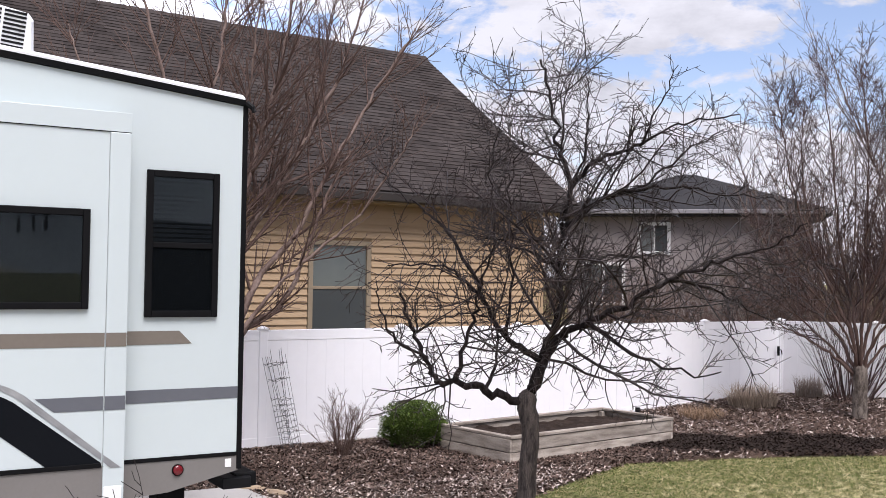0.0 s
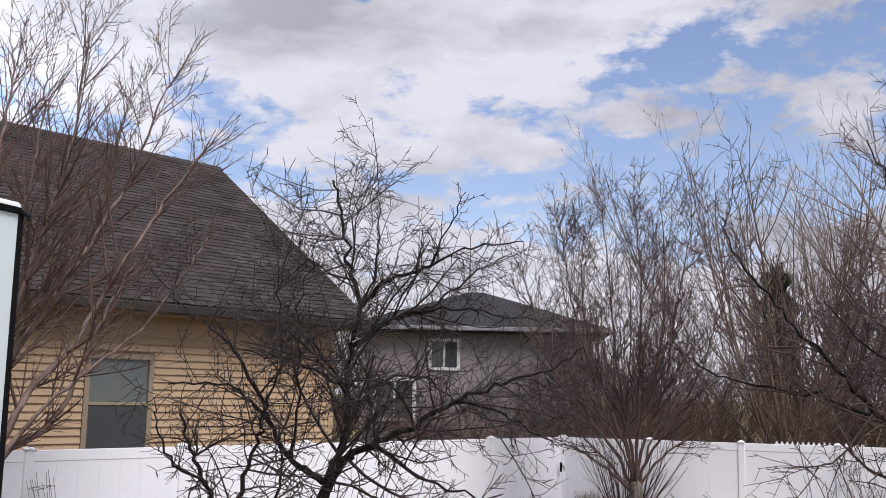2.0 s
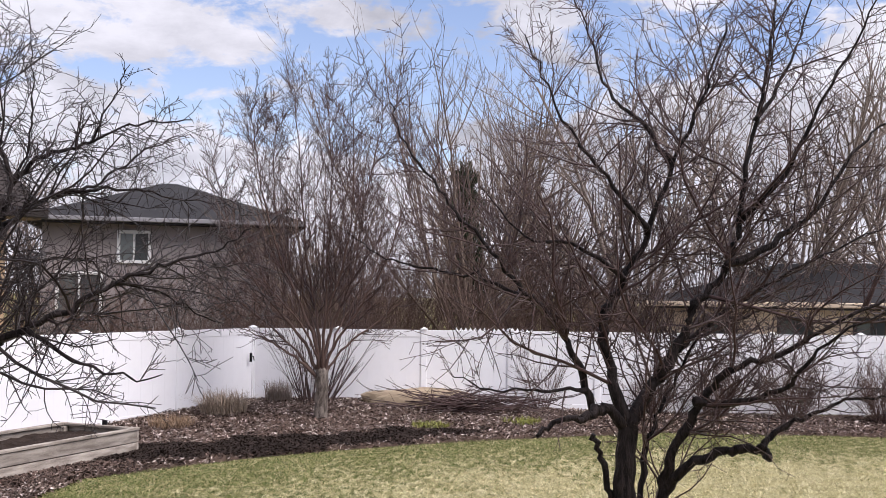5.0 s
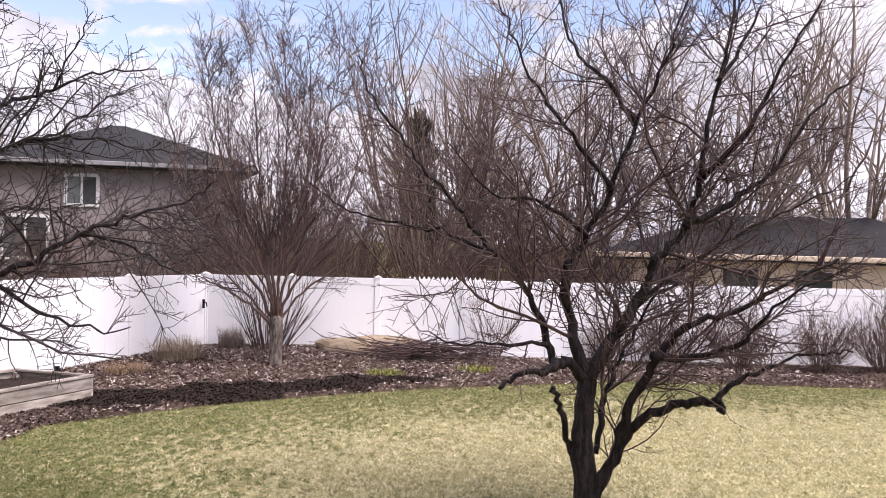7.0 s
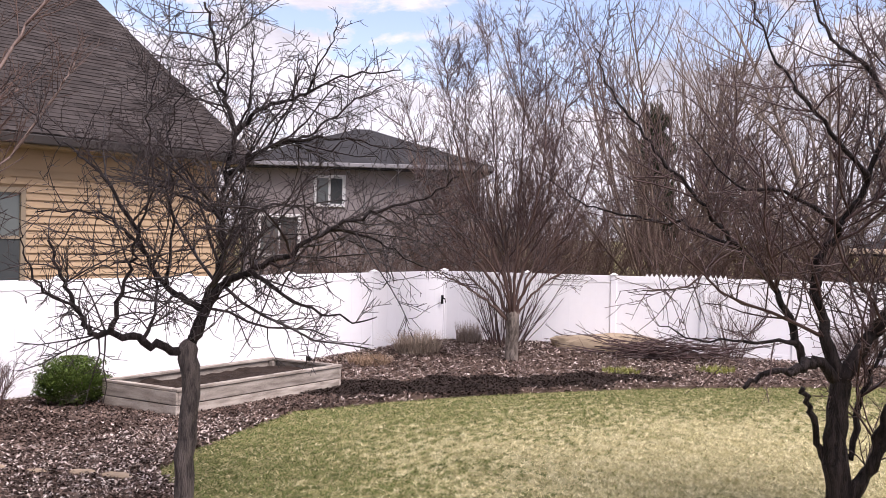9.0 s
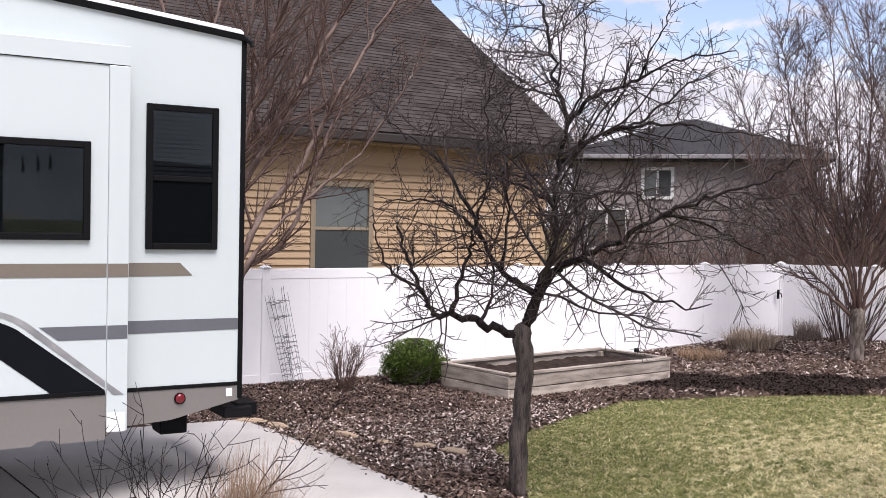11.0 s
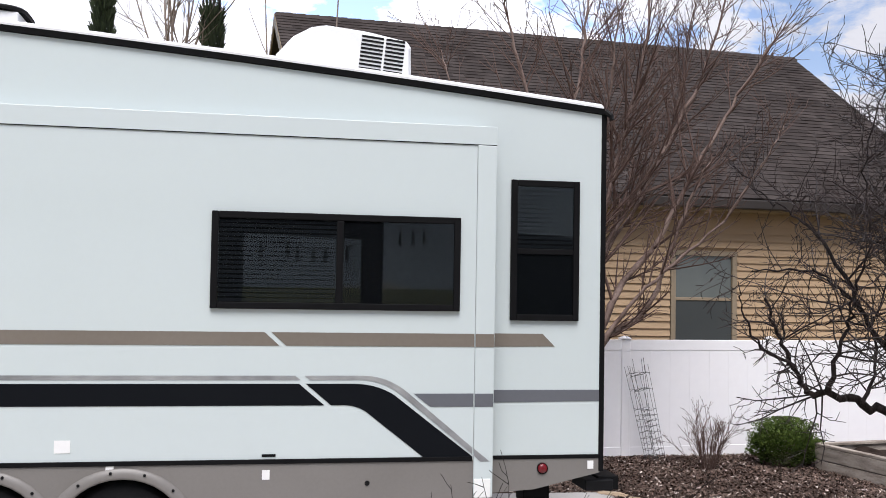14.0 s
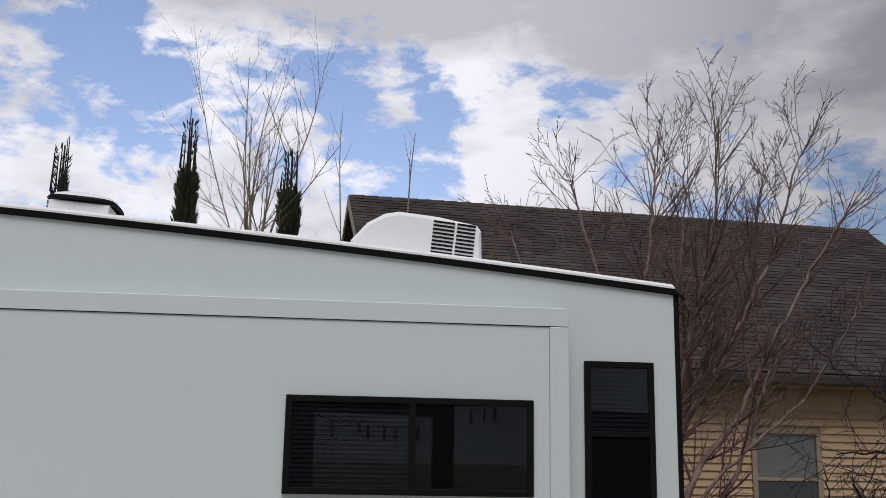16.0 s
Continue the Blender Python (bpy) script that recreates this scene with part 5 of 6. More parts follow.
# tall bare trees beyond the fence
FAR = ((2.0, 0.34, 0.55, 0.10, 0.10, 0.12), (2.8, 0.40, 0.6, 0.11, 0.09, 0.1), (2.2, 0.36, 0.6, 0.1, 0.06, 0.1))
far_a = stems_tree("tree", pose(12.6, 21.8, 0), "tall bare brown tree with upswept branches behind the fence", "tree", M["bark_far"], 0.7, 0.15, 18, 8.6, 0.66, FAR, 51, 0.2, 0.075, 0.06, "trees behind the fence", 5, fat=1.6)
far_b = stems_tree("tree", pose(16.6, 20.6, 0), "tall bare gray-brown tree with tangled branches behind the fence", "tree", M["bark_gray"], 1.2, 0.20, 13, 8.4, 0.8, ((2.0, 0.42, 0.7, 0.10, 0.05, 0.15), (2.4, 0.42, 0.7, 0.11, 0.04, 0.1), (1.4, 0.4, 0.7, 0.12, 0.02, 0.1)), 52, 0.15, 0.05, 0.08, "trees behind the fence", 5, fat=1.7)
for src, x, y, s, rot in ((far_a, 9.3, 23.4, 0.74, 70), (far_a, 15.6, 23.8, 0.95, 140), (far_b, 20.0, 18.7, 1.05, 80), (far_b, 23.0, 17.0, 1.1, 160),
                          (far_b, 1.6, 30.5, 0.86, 30), (far_a, 4.4, 31.5, 0.72, 20), (far_b, 8.0, 31.0, 0.62, 110)):
    c = copy_thing(src, pose(x, y, 0, 0, 0, rot) @ Matrix.Diagonal((s, s, s, 1)))
    c.scale = (s, s, s)

# bare bushes that fill the gap above the fence
HEDGE = ((4.2, 0.36, 0.6, 0.09, 0.05, 0.1), (3.0, 0.40, 0.65, 0.1, 0.03, 0.1))
hedge = stems_tree("bush", pose(9.0, 22.0, 0), "dense leafless red-brown bush behind the fence", "bush", M["bark_brown"], 0, 0, 48, 3.15, 0.75, HEDGE, 61, 0.9, 0.02, 0.07, "bushes behind the fence", 4, fat=1.5)
for x, y, s, rot in ((11.2, 21.3, 1.05, 40), (13.6, 20.0, 1.0, 100), (15.6, 18.3, 0.85, 160), (11.6, 24.6, 1.15, 220), (17.3, 20.2, 1.1, 330), (8.2, 24.0, 1.0, 15), (19.5, 20.6, 1.15, 75), (21.6, 18.4, 1.1, 190), (6.3, 23.8, 0.8, 250), (14.6, 22.4, 1.2, 10), (10.2, 26.0, 1.1, 300), (3.4, 23.8, 0.85, 120), (4.9, 25.2, 0.9, 35), (17.0, 24.0, 1.3, 65), (24.5, 20.5, 1.3, 270), (26.0, 16.5, 1.2, 330), (2.4, 33.0, 1.2, 200), (12.5, 28.0, 1.4, 95)):
    c = copy_thing(hedge, pose(x, y, 0, 0, 0, rot) @ Matrix.Diagonal((s, s, s, 1)))
    c.scale = (s, s, s)

# garden shrubs
SHRUB = ((9.0, 0.34, 0.55, 0.10, 0.04, 0.15), (10.0, 0.40, 0.6, 0.12, 0.03, 0.1))
stems_tree("shrub", pose(-1.36, 13.1, 0.02), "small leafless twiggy shrub in the mulch", "shrub", M["bark_brown"], 0, 0, 40, 0.84, 0.52, SHRUB, 71, 0.06, 0.01, 0.10, "garden shrubs", 4)
stems_tree("shrub", pose(11.45, 16.9, 0.03), "leafless open shrub with upright reddish stems", "shrub", M["bark_brown"], 0, 0, 34, 1.5, 0.72, ((4.5, 0.34, 0.5, 0.1, 0.05, 0.3), (4.0, 0.4, 0.6, 0.12, 0.04, 0.2)), 72, 0.12, 0.02, 0.07, "garden shrubs", 4)
bush = stems_tree("shrub", pose(14.3, 15.1, 0.03), "dense leafless rounded shrub against the fence", "shrub", M["bark_brown"], 0, 0, 80, 1.2, 0.75, ((8.0, 0.34, 0.55, 0.10, 0.04, 0.15), (8.0, 0.40, 0.6, 0.12, 0.03, 0.1)), 73, 0.16, 0.01, 0.10, "garden shrubs", 4)
for x, y, s, rot in ((15.3, 14.0, 1.05, 60), (16.5, 13.0, 1.0, 200), (17.6, 12.4, 1.15, 120), (13.3, 15.6, 0.8, 20)):
    c = copy_thing(bush, pose(x, y, 0.02, 0, 0, rot) @ Matrix.Diagonal((s, s, s, 1)))
    c.scale = (s, s, s)
stems_tree("shrub", pose(-1.75, 6.1, 0.0), "bare twiggy shrub beside the concrete pad", "shrub", M["bark_dark"], 0, 0, 15, 1.15, 0.85, ((5.0, 0.45, 0.7, 0.12, 0.02, 0.15), (6.0, 0.42, 0.8, 0.13, 0.01, 0.1)), 74, 0.15, 0.0, 0.09, "garden shrubs", 4)


def tuft(name, x, y, label, category, mat, count, h, spread, seed, width=0.006, lean=0.7):
    """A clump of narrow arching blades."""
    rnd = random.Random(seed)
    b = Build()
    for _ in range(count):
        a, r = rnd.random() * 6.283, spread * rnd.random() ** 0.5
        px, py = math.cos(a) * r, math.sin(a) * r
        la, ll, hh = rnd.random() * 6.283, lean * rnd.random(), h * (0.5 + 0.6 * rnd.random())
        wx, wy = -math.sin(la) * width, math.cos(la) * width
        k = len(b.v)
        for t, w in ((0, 1), (0.5, 0.8), (1, 0.1)):
            q = (px + math.cos(la) * ll * hh * t * t, py + math.sin(la) * ll * hh * t * t, hh * (t - 0.25 * ll * t * t))
            b.v += [(q[0] - wx * w, q[1] - wy * w, q[2]), (q[0] + wx * w, q[1] + wy * w, q[2])]
        b.f += [(k, k + 1, k + 3, k + 2), (k + 2, k + 3, k + 5, k + 4)]
    o = part(name, b, mat)
    o.matrix_world = pose(x, y, ground_z(x, y) + 0.01)
    return tagged(o, label, category)


tuft("ornamental_grass", -1.2, 6.05, "dry tan ornamental grass clump", "grass clump", M["straw"], 1600, 0.84, 0.17, 1, 0.002, 0.6)
tuft("grass_clump", 5.35, 17.9, "flattened gray-tan dead grass clump on the mulch", "grass clump", M["dead_grass"], 1300, 0.46, 0.40, 2, 0.005, 1.5)
tuft("grass_clump", 6.75, 19.0, "small dead perennial clump by the fence corner", "grass clump", M["bark_gray"], 420, 0.46, 0.26, 3, 0.005, 0.8)
tuft("grass_clump", 4.2, 16.9, "low dry brown clump beside the raised bed", "grass clump", M["straw"], 600, 0.22, 0.36, 6, 0.005, 1.5)
tuft("perennial", 8.2, 15.35, "yellow-green sprouting perennial in the mulch", "plant", M["green_sprout"], 300, 0.12, 0.32, 4, 0.008, 1.2)
tuft("perennial", 10.0, 15.3, "yellow-green sprouting perennial in the mulch", "plant", M["green_sprout"], 300, 0.14, 0.34, 5, 0.008, 1.2)


def boxwood():
    rnd = random.Random(8)
    sh = thing("boxwood", pose(-0.46, 13.95, 0.02), "rounded evergreen boxwood shrub with dense small leaves", "shrub", "garden shrubs")
    st, lf = Build(), Build()
    for _ in range(26):
        d = rand_dir(Vector((0, 0, 1)), 0.7 * rnd.random(), rnd)
        shoot(st, (0.05 * rnd.gauss(0, 1), 0.05 * rnd.gauss(0, 1), 0), d, 0.55, 0.008, 0.003, 4, rnd, 0.08, 0.03, 4)
    for _ in range(15000):
        v = rand_dir(Vector((0, 0, 1)), math.acos(1 - 1.75 * rnd.random()), rnd)
        bump = 1 + 0.26 * noise.noise(v * 2.6) + 0.16 * noise.noise(v * 7)
        rad = bump * (0.45 + 0.57 * rnd.random() ** 0.5)
        p = Vector((v.x * 0.45 * rad, v.y * 0.43 * rad, 0.26 + v.z * (0.23 if v.z > 0 else 0.27) * rad))
        if v.z > 0 and rnd.random() < 0.10:
            p += v * 0.05 * rnd.random() + Vector((0, 0, 0.03))
        if p.z < 0.02:
            continue
        a = rand_dir((v + Vector((0, 0, 0.5))).normalized(), 0.7 * rnd.random(), rnd) * 0.030
        c = a.cross(v).normalized() * 0.011 if a.cross(v).length > 1e-6 else Vector((0.009, 0, 0))
        k = len(lf.v)
        lf.v += [tuple(p), tuple(p + a * 0.5 + c), tuple(p + a), tuple(p + a * 0.5 - c)]
        lf.f.append((k, k + 1, k + 2, k + 3))
    for _ in range(420):
        v = rand_dir(Vector((0, 0, 1)), 0.95 * rnd.random(), rnd)
        p = Vector((v.x * 0.38, v.y * 0.38, 0.29 + v.z * 0.26))
        for i in range(7):
            q = p + Vector((v.x * 0.03, v.y * 0.03, 0.013)) * i
            a = rand_dir(Vector((0, 0, 1)), 0.9, rnd) * 0.028
            c = rand_dir(a.normalized(), math.pi / 2, rnd) * 0.009
            k = len(lf.v)
            lf.v += [tuple(q), tuple(q + a * 0.5 + c), tuple(q + a), tuple(q + a * 0.5 - c)]
            lf.f.append((k, k + 1, k + 2, k + 3))
    part("branchwork", st, M["bark_gray"], sh, kind="stuff")
    part("foliage", lf, M["box_leaf"], sh, "small glossy evergreen leaves", kind="stuff")


boxwood()


def conifer(x, y, top, green_top, radius, seed, label, group="evergreens beyond the trailer"):
    """A narrow evergreen with a thinned top of bare upright leaders."""
    rnd = random.Random(seed)
    t = thing("conifer", pose(x, y, 0), label, "tree", group)
    b = Build()
    b.tube([(0, 0, -0.1), (0.03, 0, top * 0.5), (0, 0.02, top * 0.97)], [0.14, 0.09, 0.015], 8)
    for i in range(5):
        a = rnd.random() * 6.283
        z0 = green_top - 0.5 + 0.5 * rnd.random()
        r = 0.10 + 0.12 * rnd.random()
        b.tube([(0, 0, z0), (math.cos(a) * r, math.sin(a) * r, z0 + 0.25), (math.cos(a) * r * 0.9, math.sin(a) * r * 0.9, top - 0.8 * rnd.random())], [0.03, 0.025, 0.008], 5)
    part("trunk", b, M["bark_dark"], t, smooth=True)
    lf = Build()
    for _ in range(5200):
        z = green_top * (0.25 + 0.75 * rnd.random() ** 0.8)
        rr = radius * (1.05 - 0.45 * (z / green_top) ** 3) * (0.8 + 0.6 * noise.noise((z * 2.2, seed, 0)))
        a = rnd.random() * 6.283
        r = rr * (0.35 + 0.7 * rnd.random() ** 0.6) * (1 + 0.25 * noise.noise((a * 1.5, z * 3, seed)))
        p = Vector((math.cos(a) * r, math.sin(a) * r, z))
        d = Vector((math.cos(a) * 0.6, math.sin(a) * 0.6, 0.9 + 0.6 * rnd.random())).normalized() * (0.09 + 0.10 * rnd.random())
        s = rand_dir(d.normalized(), math.pi / 2, rnd) * 0.022
        k = len(lf.v)
        lf.v += [tuple(p - s), tuple(p + s), tuple(p + d + s * 0.2), tuple(p + d - s * 0.2)]
        lf.f.append((k, k + 1, k + 2, k + 3))
    for _ in range(150):
        z = green_top + (top - green_top) * 0.75 * rnd.random() ** 1.6
        a = rnd.random() * 6.283
        p = Vector((math.cos(a) * 0.12, math.sin(a) * 0.12, z))
        s = rand_dir(Vector((0, 0, 1)), math.pi / 2, rnd) * 0.018
        d = Vector((0.05 * math.cos(a), 0.05 * math.sin(a), 0.10))
        k = len(lf.v)
        lf.v += [tuple(p - s), tuple(p + s), tuple(p + d + s * 0.2), tuple(p + d - s * 0.2)]
        lf.f.append((k, k + 1, k + 2, k + 3))
    part("crown", lf, M["needle"], t, "dark green needle sprays", kind="stuff")


conifer(-12.68, 15.42, 9.25, 7.75, 0.34, 3, "narrow dark evergreen with bare spiky leaders")
conifer(-11.05, 16.6, 8.75, 7.5, 0.33, 5, "narrow dark evergreen with a dead browning side")
conifer(13.9, 24.4, 6.1, 5.7, 0.6, 9, "dark evergreen tree behind the bare branches", "trees behind the fence")
conifer(-14.4, 13.85, 8.4, 7.0, 0.30, 7, "narrow dark evergreen with bare spiky leaders")
stems_tree("tree", pose(-11.7, 16.3, 0), "slender bare tree between the evergreens", "tree", M["bark_gray"], 5.6, 0.08, 8, 10.9, 0.42, ((2.6, 0.34, 0.7, 0.07, 0.06, 0.1), (3.0, 0.4, 0.6, 0.09, 0.04, 0.2)), 81, 0.05, 0.06, 0.04)
stems_tree("tree", pose(-9.5, 16.4, 0), "thin bare whips beside the gable", "tree", M["bark_gray"], 0, 0.05, 5, 9.0, 0.10, ((0.8, 0.12, 0.5, 0.07, 0.06, 0.5),), 82, 0.7, 0.02, 0.02)


# ---------------------------------------------------------------- buildings farther off
def plain_house(name, m, w, depth, wall_h, roof_h, ov, label, wall_mat, windows, trim, gutter_mat, roof_mat):
    h = thing(name, m, label, "house")
    b = Build()
    b.box(-w / 2, w / 2, 0, depth, -0.1, wall_h)
    part("wall", b, wall_mat, h)
    r = Build()
    rl = max(0.2, w / 2 - depth / 2)
    r.v += [(-w / 2 - ov, -ov, wall_h), (w / 2 + ov, -ov, wall_h), (w / 2 + ov, depth + ov, wall_h), (-w / 2 - ov, depth + ov, wall_h), (-rl, depth / 2, wall_h + roof_h), (rl, depth / 2, wall_h + roof_h)]
    r.v += [(x, y, z - 0.18) for x, y, z in r.v[:4]]
    r.f += [(0, 1, 5, 4), (1, 2, 5), (2, 3, 4, 5), (3, 0, 4), (0, 6, 7, 1), (1, 7, 8, 2), (2, 8, 9, 3), (3, 9, 6, 0), (9, 8, 7, 6)]
    roof = part("roof", r, roof_mat, h, "dark shingle hip roof")
    part("gutter", Build().box(-w / 2 - ov, w / 2 + ov, -ov - 0.08, -ov - 0.004, wall_h - 0.13, wall_h - 0.01, 0.02), gutter_mat, roof)
    for x0, x1, z0, z1 in windows:
        win = part("window", Build().box(x0, x1, -0.02, 0.02, z0, z1), M["screen"], h)
        f = Build()
        t = 0.09
        for a, b_, c, d in ((x0 - t, x0, z0 - t, z1 + t), (x1, x1 + t, z0 - t, z1 + t), (x0, x1, z1, z1 + t), (x0, x1, z0 - t, z0), ((x0 + x1) / 2 - 0.03, (x0 + x1) / 2 + 0.03, z0, z1)):
            f.box(a, b_, -0.05, 0.01, c, d, 0.008)
        part("frame", f, trim, win)
        # half the window paler: sky reflection put into the pane's colour
        part("pane", Build().box(x0, (x0 + x1) / 2 - 0.03, -0.03, -0.022, z0, z1), M["glass_sky"], win)
    return h


plain_house("house", pose(6.5, 27.4, 0, 0, 0, -13), 6.4, 7.0, 4.27, 1.32, 0.4, "two-storey gray-sided house behind bare trees", M["gray_siding"], ((-1.25, -0.55, 3.15, 3.85), (-2.75, -1.75, 1.75, 2.75)), M["paper"], M["far_gutter"], M["far_roof"])
plain_house("house", pose(18.9, 15.6, 0, 0, 0, -49), 8.4, 5.0, 2.25, 0.95, 0.35, "low peach stucco house with dark trimmed windows", M["peach"], ((-1.55, -0.95, 1.30, 1.82), (0.05, 0.65, 1.30, 1.82), (-3.2, -2.6, 1.30, 1.82), (2.2, 2.8, 1.3, 1.82)), M["dark_trim"], M["peach"], M["far_roof"])

# open porch behind the camera, mirrored in the trailer's windows
porch = thing("porch", pose(0, -1.0, 0), "dark porch frame with square posts and a beam", "porch")
for x in (-2.6, 0.18, 2.96):
    part("post", Build().box(x - 0.14, x + 0.14, -0.14, 0.14, -0.05, 3.07, 0.01), M["dark_trim"], porch)
part("beam", Build().box(-5.2, 3.12, -0.13, 0.13, 3.07, 3.42, 0.01), M["dark_trim"], porch)
part("roof", Build().box(-5.2, 3.3, -2.6, 0.35, 3.424, 3.56, 0.01), M["far_roof"], porch)
# added wall, out of view: keeps the tall trailer window's reflection dark
part("wall", Build().box(5.2, 13.0, -0.2, 0.0, -0.1, 3.4), M["dark_mirror_wall"], porch, "added unseen dark wall that darkens the tall window's reflection")
lights = thing("string_lights", pose(0, -1.0, 0), "black cable of hanging bulbs along the porch beam", "string lights")
hang = [(0.30, 3.02), (0.75, 2.90), (1.15, 2.97), (1.55, 2.86), (2.1, 2.88), (2.8, 3.04), (3.4, 3.22), (4.1, 3.30)]
part("cable", Build().tube([(x, 0.16, z) for x, z in hang], [0.009] * len(hang), 6), M["black_plastic"], lights)
for x, z in ((0.62, 2.90), (1.12, 2.94), (1.3, 2.88), (1.62, 2.85), (1.85, 2.86), (2.3, 2.90), (3.45, 3.19), (3.75, 3.23), (4.0, 3.26)):
    bulb = part("bulb", Build().tube([(x, 0.16, z - 0.10), (x, 0.16, z - 0.14), (x, 0.16, z - 0.20), (x, 0.16, z - 0.225)], [0.026, 0.038, 0.030, 0.008], 10), M["dark_trim"], lights, smooth=True)
    part("socket", Build().tube([(x, 0.16, z + 0.01), (x, 0.16, z - 0.10)], [0.024, 0.027], 8), M["black_plastic"], bulb)


# ---------------------------------------------------------------- small things in the beds
def wire_cage(m, seed, label):
    rnd = random.Random(seed)
    t = thing("tomato_cage", m, label, "plant cage", "wire cages on the fence")
    for i in range(5):
        a = 2 * math.pi * i / 5
        part("leg", Build().tube([(0.06 * math.cos(a), 0.06 * math.sin(a), 0), (0.14 * math.cos(a + 0.1), 0.14 * math.sin(a + 0.1), 1.25 + 0.1 * rnd.random())], [0.0032, 0.0032], 4), M["wire"], t)
    for z in [0.08 + 0.075 * k for k in range(9)] + [0.95, 1.15]:
        r = 0.06 + 0.08 * z / 1.25
        part("ring", Build().tube([(r * math.cos(a), r * math.sin(a), z + 0.01 * rnd.gauss(0, 1)) for a in [2 * math.pi * i / 12 for i in range(13)]], [0.0028] * 13, 4), M["wire"], t)



wire_cage(pose(-2.0, 13.60, 0.03, -7, -13, 25), 1, "rusty wire tomato cage leaning on the fence")
wire_cage(pose(-2.13, 13.50, 0.03, -6, -8, 30), 2, "rusty wire tomato cage leaning on the fence")


def rock(name, x, y, sx, sy, sz, seed, label, category, mat, group="", rot=0, lift=0.0):
    bm = bmesh.new()
    bmesh.ops.create_icosphere(bm, subdivisions=3, radius=1)
    for v in bm.verts:
        n = v.co.normalized()
        k = 1 + 0.22 * noise.noise(n * 1.3 + Vector((seed, 0, 0))) + 0.09 * noise.noise(n * 4 + Vector((0, seed, 0)))
        v.co = Vector((n.x * sx * k, n.y * sy * k, math.copysign(abs(n.z) ** 0.6, n.z) * sz * k))
    b = Build().take(bm)
    o = part(name, b, mat, smooth=False)
    o.matrix_world = pose(x, y, ground_z(x, y) + sz * 0.35 + lift, 0, 0, rot)
    return tagged(o, label, category, group)


rock("boulder", 9.2, 17.75, 1.15, 0.42, 0.24, 3.0, "low flat-topped tan sandstone boulder by the fence", "rock", M["boulder"], "", -14)
rs = random.Random(5)
for i in range(7):
    t = i / 6.0
    rock("edging_stone", -2.15 + 2.25 * t + rs.uniform(-0.04, 0.04), 11.02 - 1.35 * t + rs.uniform(-0.05, 0.05), rs.uniform(0.11, 0.20), rs.uniform(0.05, 0.10), rs.uniform(0.022, 0.04), 10 + i, "flat tan edging stone half sunk in mulch", "stone", M["stone"], "edging stones", -32 + rs.uniform(-22, 22), 0.022)

pg = thing("peg", pose(3.12, 16.75, 0.02), "short black irrigation riser peg", "peg")
part("stem", Build().tube([(0, 0, 0), (0, 0, 0.14)], [0.022, 0.022], 10), M["black_plastic"], pg)
part("head", Build().tube([(0, 0, 0.14), (0, 0, 0.15), (0, 0, 0.24)], [0.03, 0.042, 0.04], 12), M["black_plastic"], pg)
lt = thing("gate_latch", pose(6.40, 19.72, 1.02, 0, 0, 34.4), "small black latch on the fence corner post", "latch")
part("plate", Build().box(-0.03, 0.03, -0.02, 0.0, -0.09, 0.09, 0.004), M["black_trim"], lt)
part("lever", Build().tube([(0, -0.02, 0.03), (0.02, -0.06, 0.02), (0.03, -0.07, -0.06)], [0.012, 0.012, 0.01], 8), M["black_trim"], lt)

# picket tips of a neighbour's fence that show over the panels
pk = thing("picket_fence", pose(6.5, 19.9, 0, 0, 0, -30.0) @ pose(4.1, 0.25, 0), "white picket tips showing over the vinyl fence", "fence")
tip = mesh_of("picket", Build().prism([(-0.032, 0.0), (0.032, 0.0), (0.032, 1.60), (0.0, 1.655), (-0.032, 1.60)], -0.01, 0.01), M["vinyl"])
for i in range(17):
    piece("picket", tip, pk, pose(i * 0.095, 0, 0))

# pile of cut branches
rp, bp = random.Random(77), Build()
for _ in range(150):
    a = rp.gauss(0, 0.55) + (math.pi if rp.random() < 0.5 else 0)
    p = Vector((rp.gauss(0, 0.55), rp.gauss(0, 0.22), 0.03 + 0.24 * rp.random()))
    q = shoot(bp, p, Vector((math.cos(a), math.sin(a), rp.uniform(-0.04, 0.14))).normalized(), rp.uniform(0.6, 1.6), 0.012, 0.005, 5, rp, 0.09, 0.0, 4)
    ramify(bp, *q, 0.8, 0, ((4, 0.35, 0.6, 0.1, 0.02, 0.2),), rp)
o = part("brush_pile", bp, M["bark_red"], smooth=True)
o.matrix_world = pose(9.75, 16.75, ground_z(9.75, 16.75) + 0.02, 0, 0, -26)
tagged(o, "low pile of cut gray branches on the mulch", "brush pile", kind="stuff")


# ---------------------------------------------------------------- loose cover: bark chips and grass
def soup(name, verts, per, mat, label, category):
    """Many small separate faces of `per` corners in one mesh."""
    n = len(verts) // per
    me = bpy.data.meshes.new(name)
    me.vertices.add(len(verts)); me.loops.add(len(verts)); me.polygons.add(n)
    me.vertices.foreach_set("co", np.asarray(verts, dtype=np.float32).ravel())
    me.loops.foreach_set("vertex_index", np.arange(len(verts), dtype=np.int32))
    me.polygons.foreach_set("loop_start", np.arange(0, len(verts), per, dtype=np.int32))
    me.polygons.foreach_set("loop_total", np.full(n, per, dtype=np.int32))
    me.materials.append(mat)
    me.update(calc_edges=True)
    return tagged(new(name, me), label, category, kind="stuff")


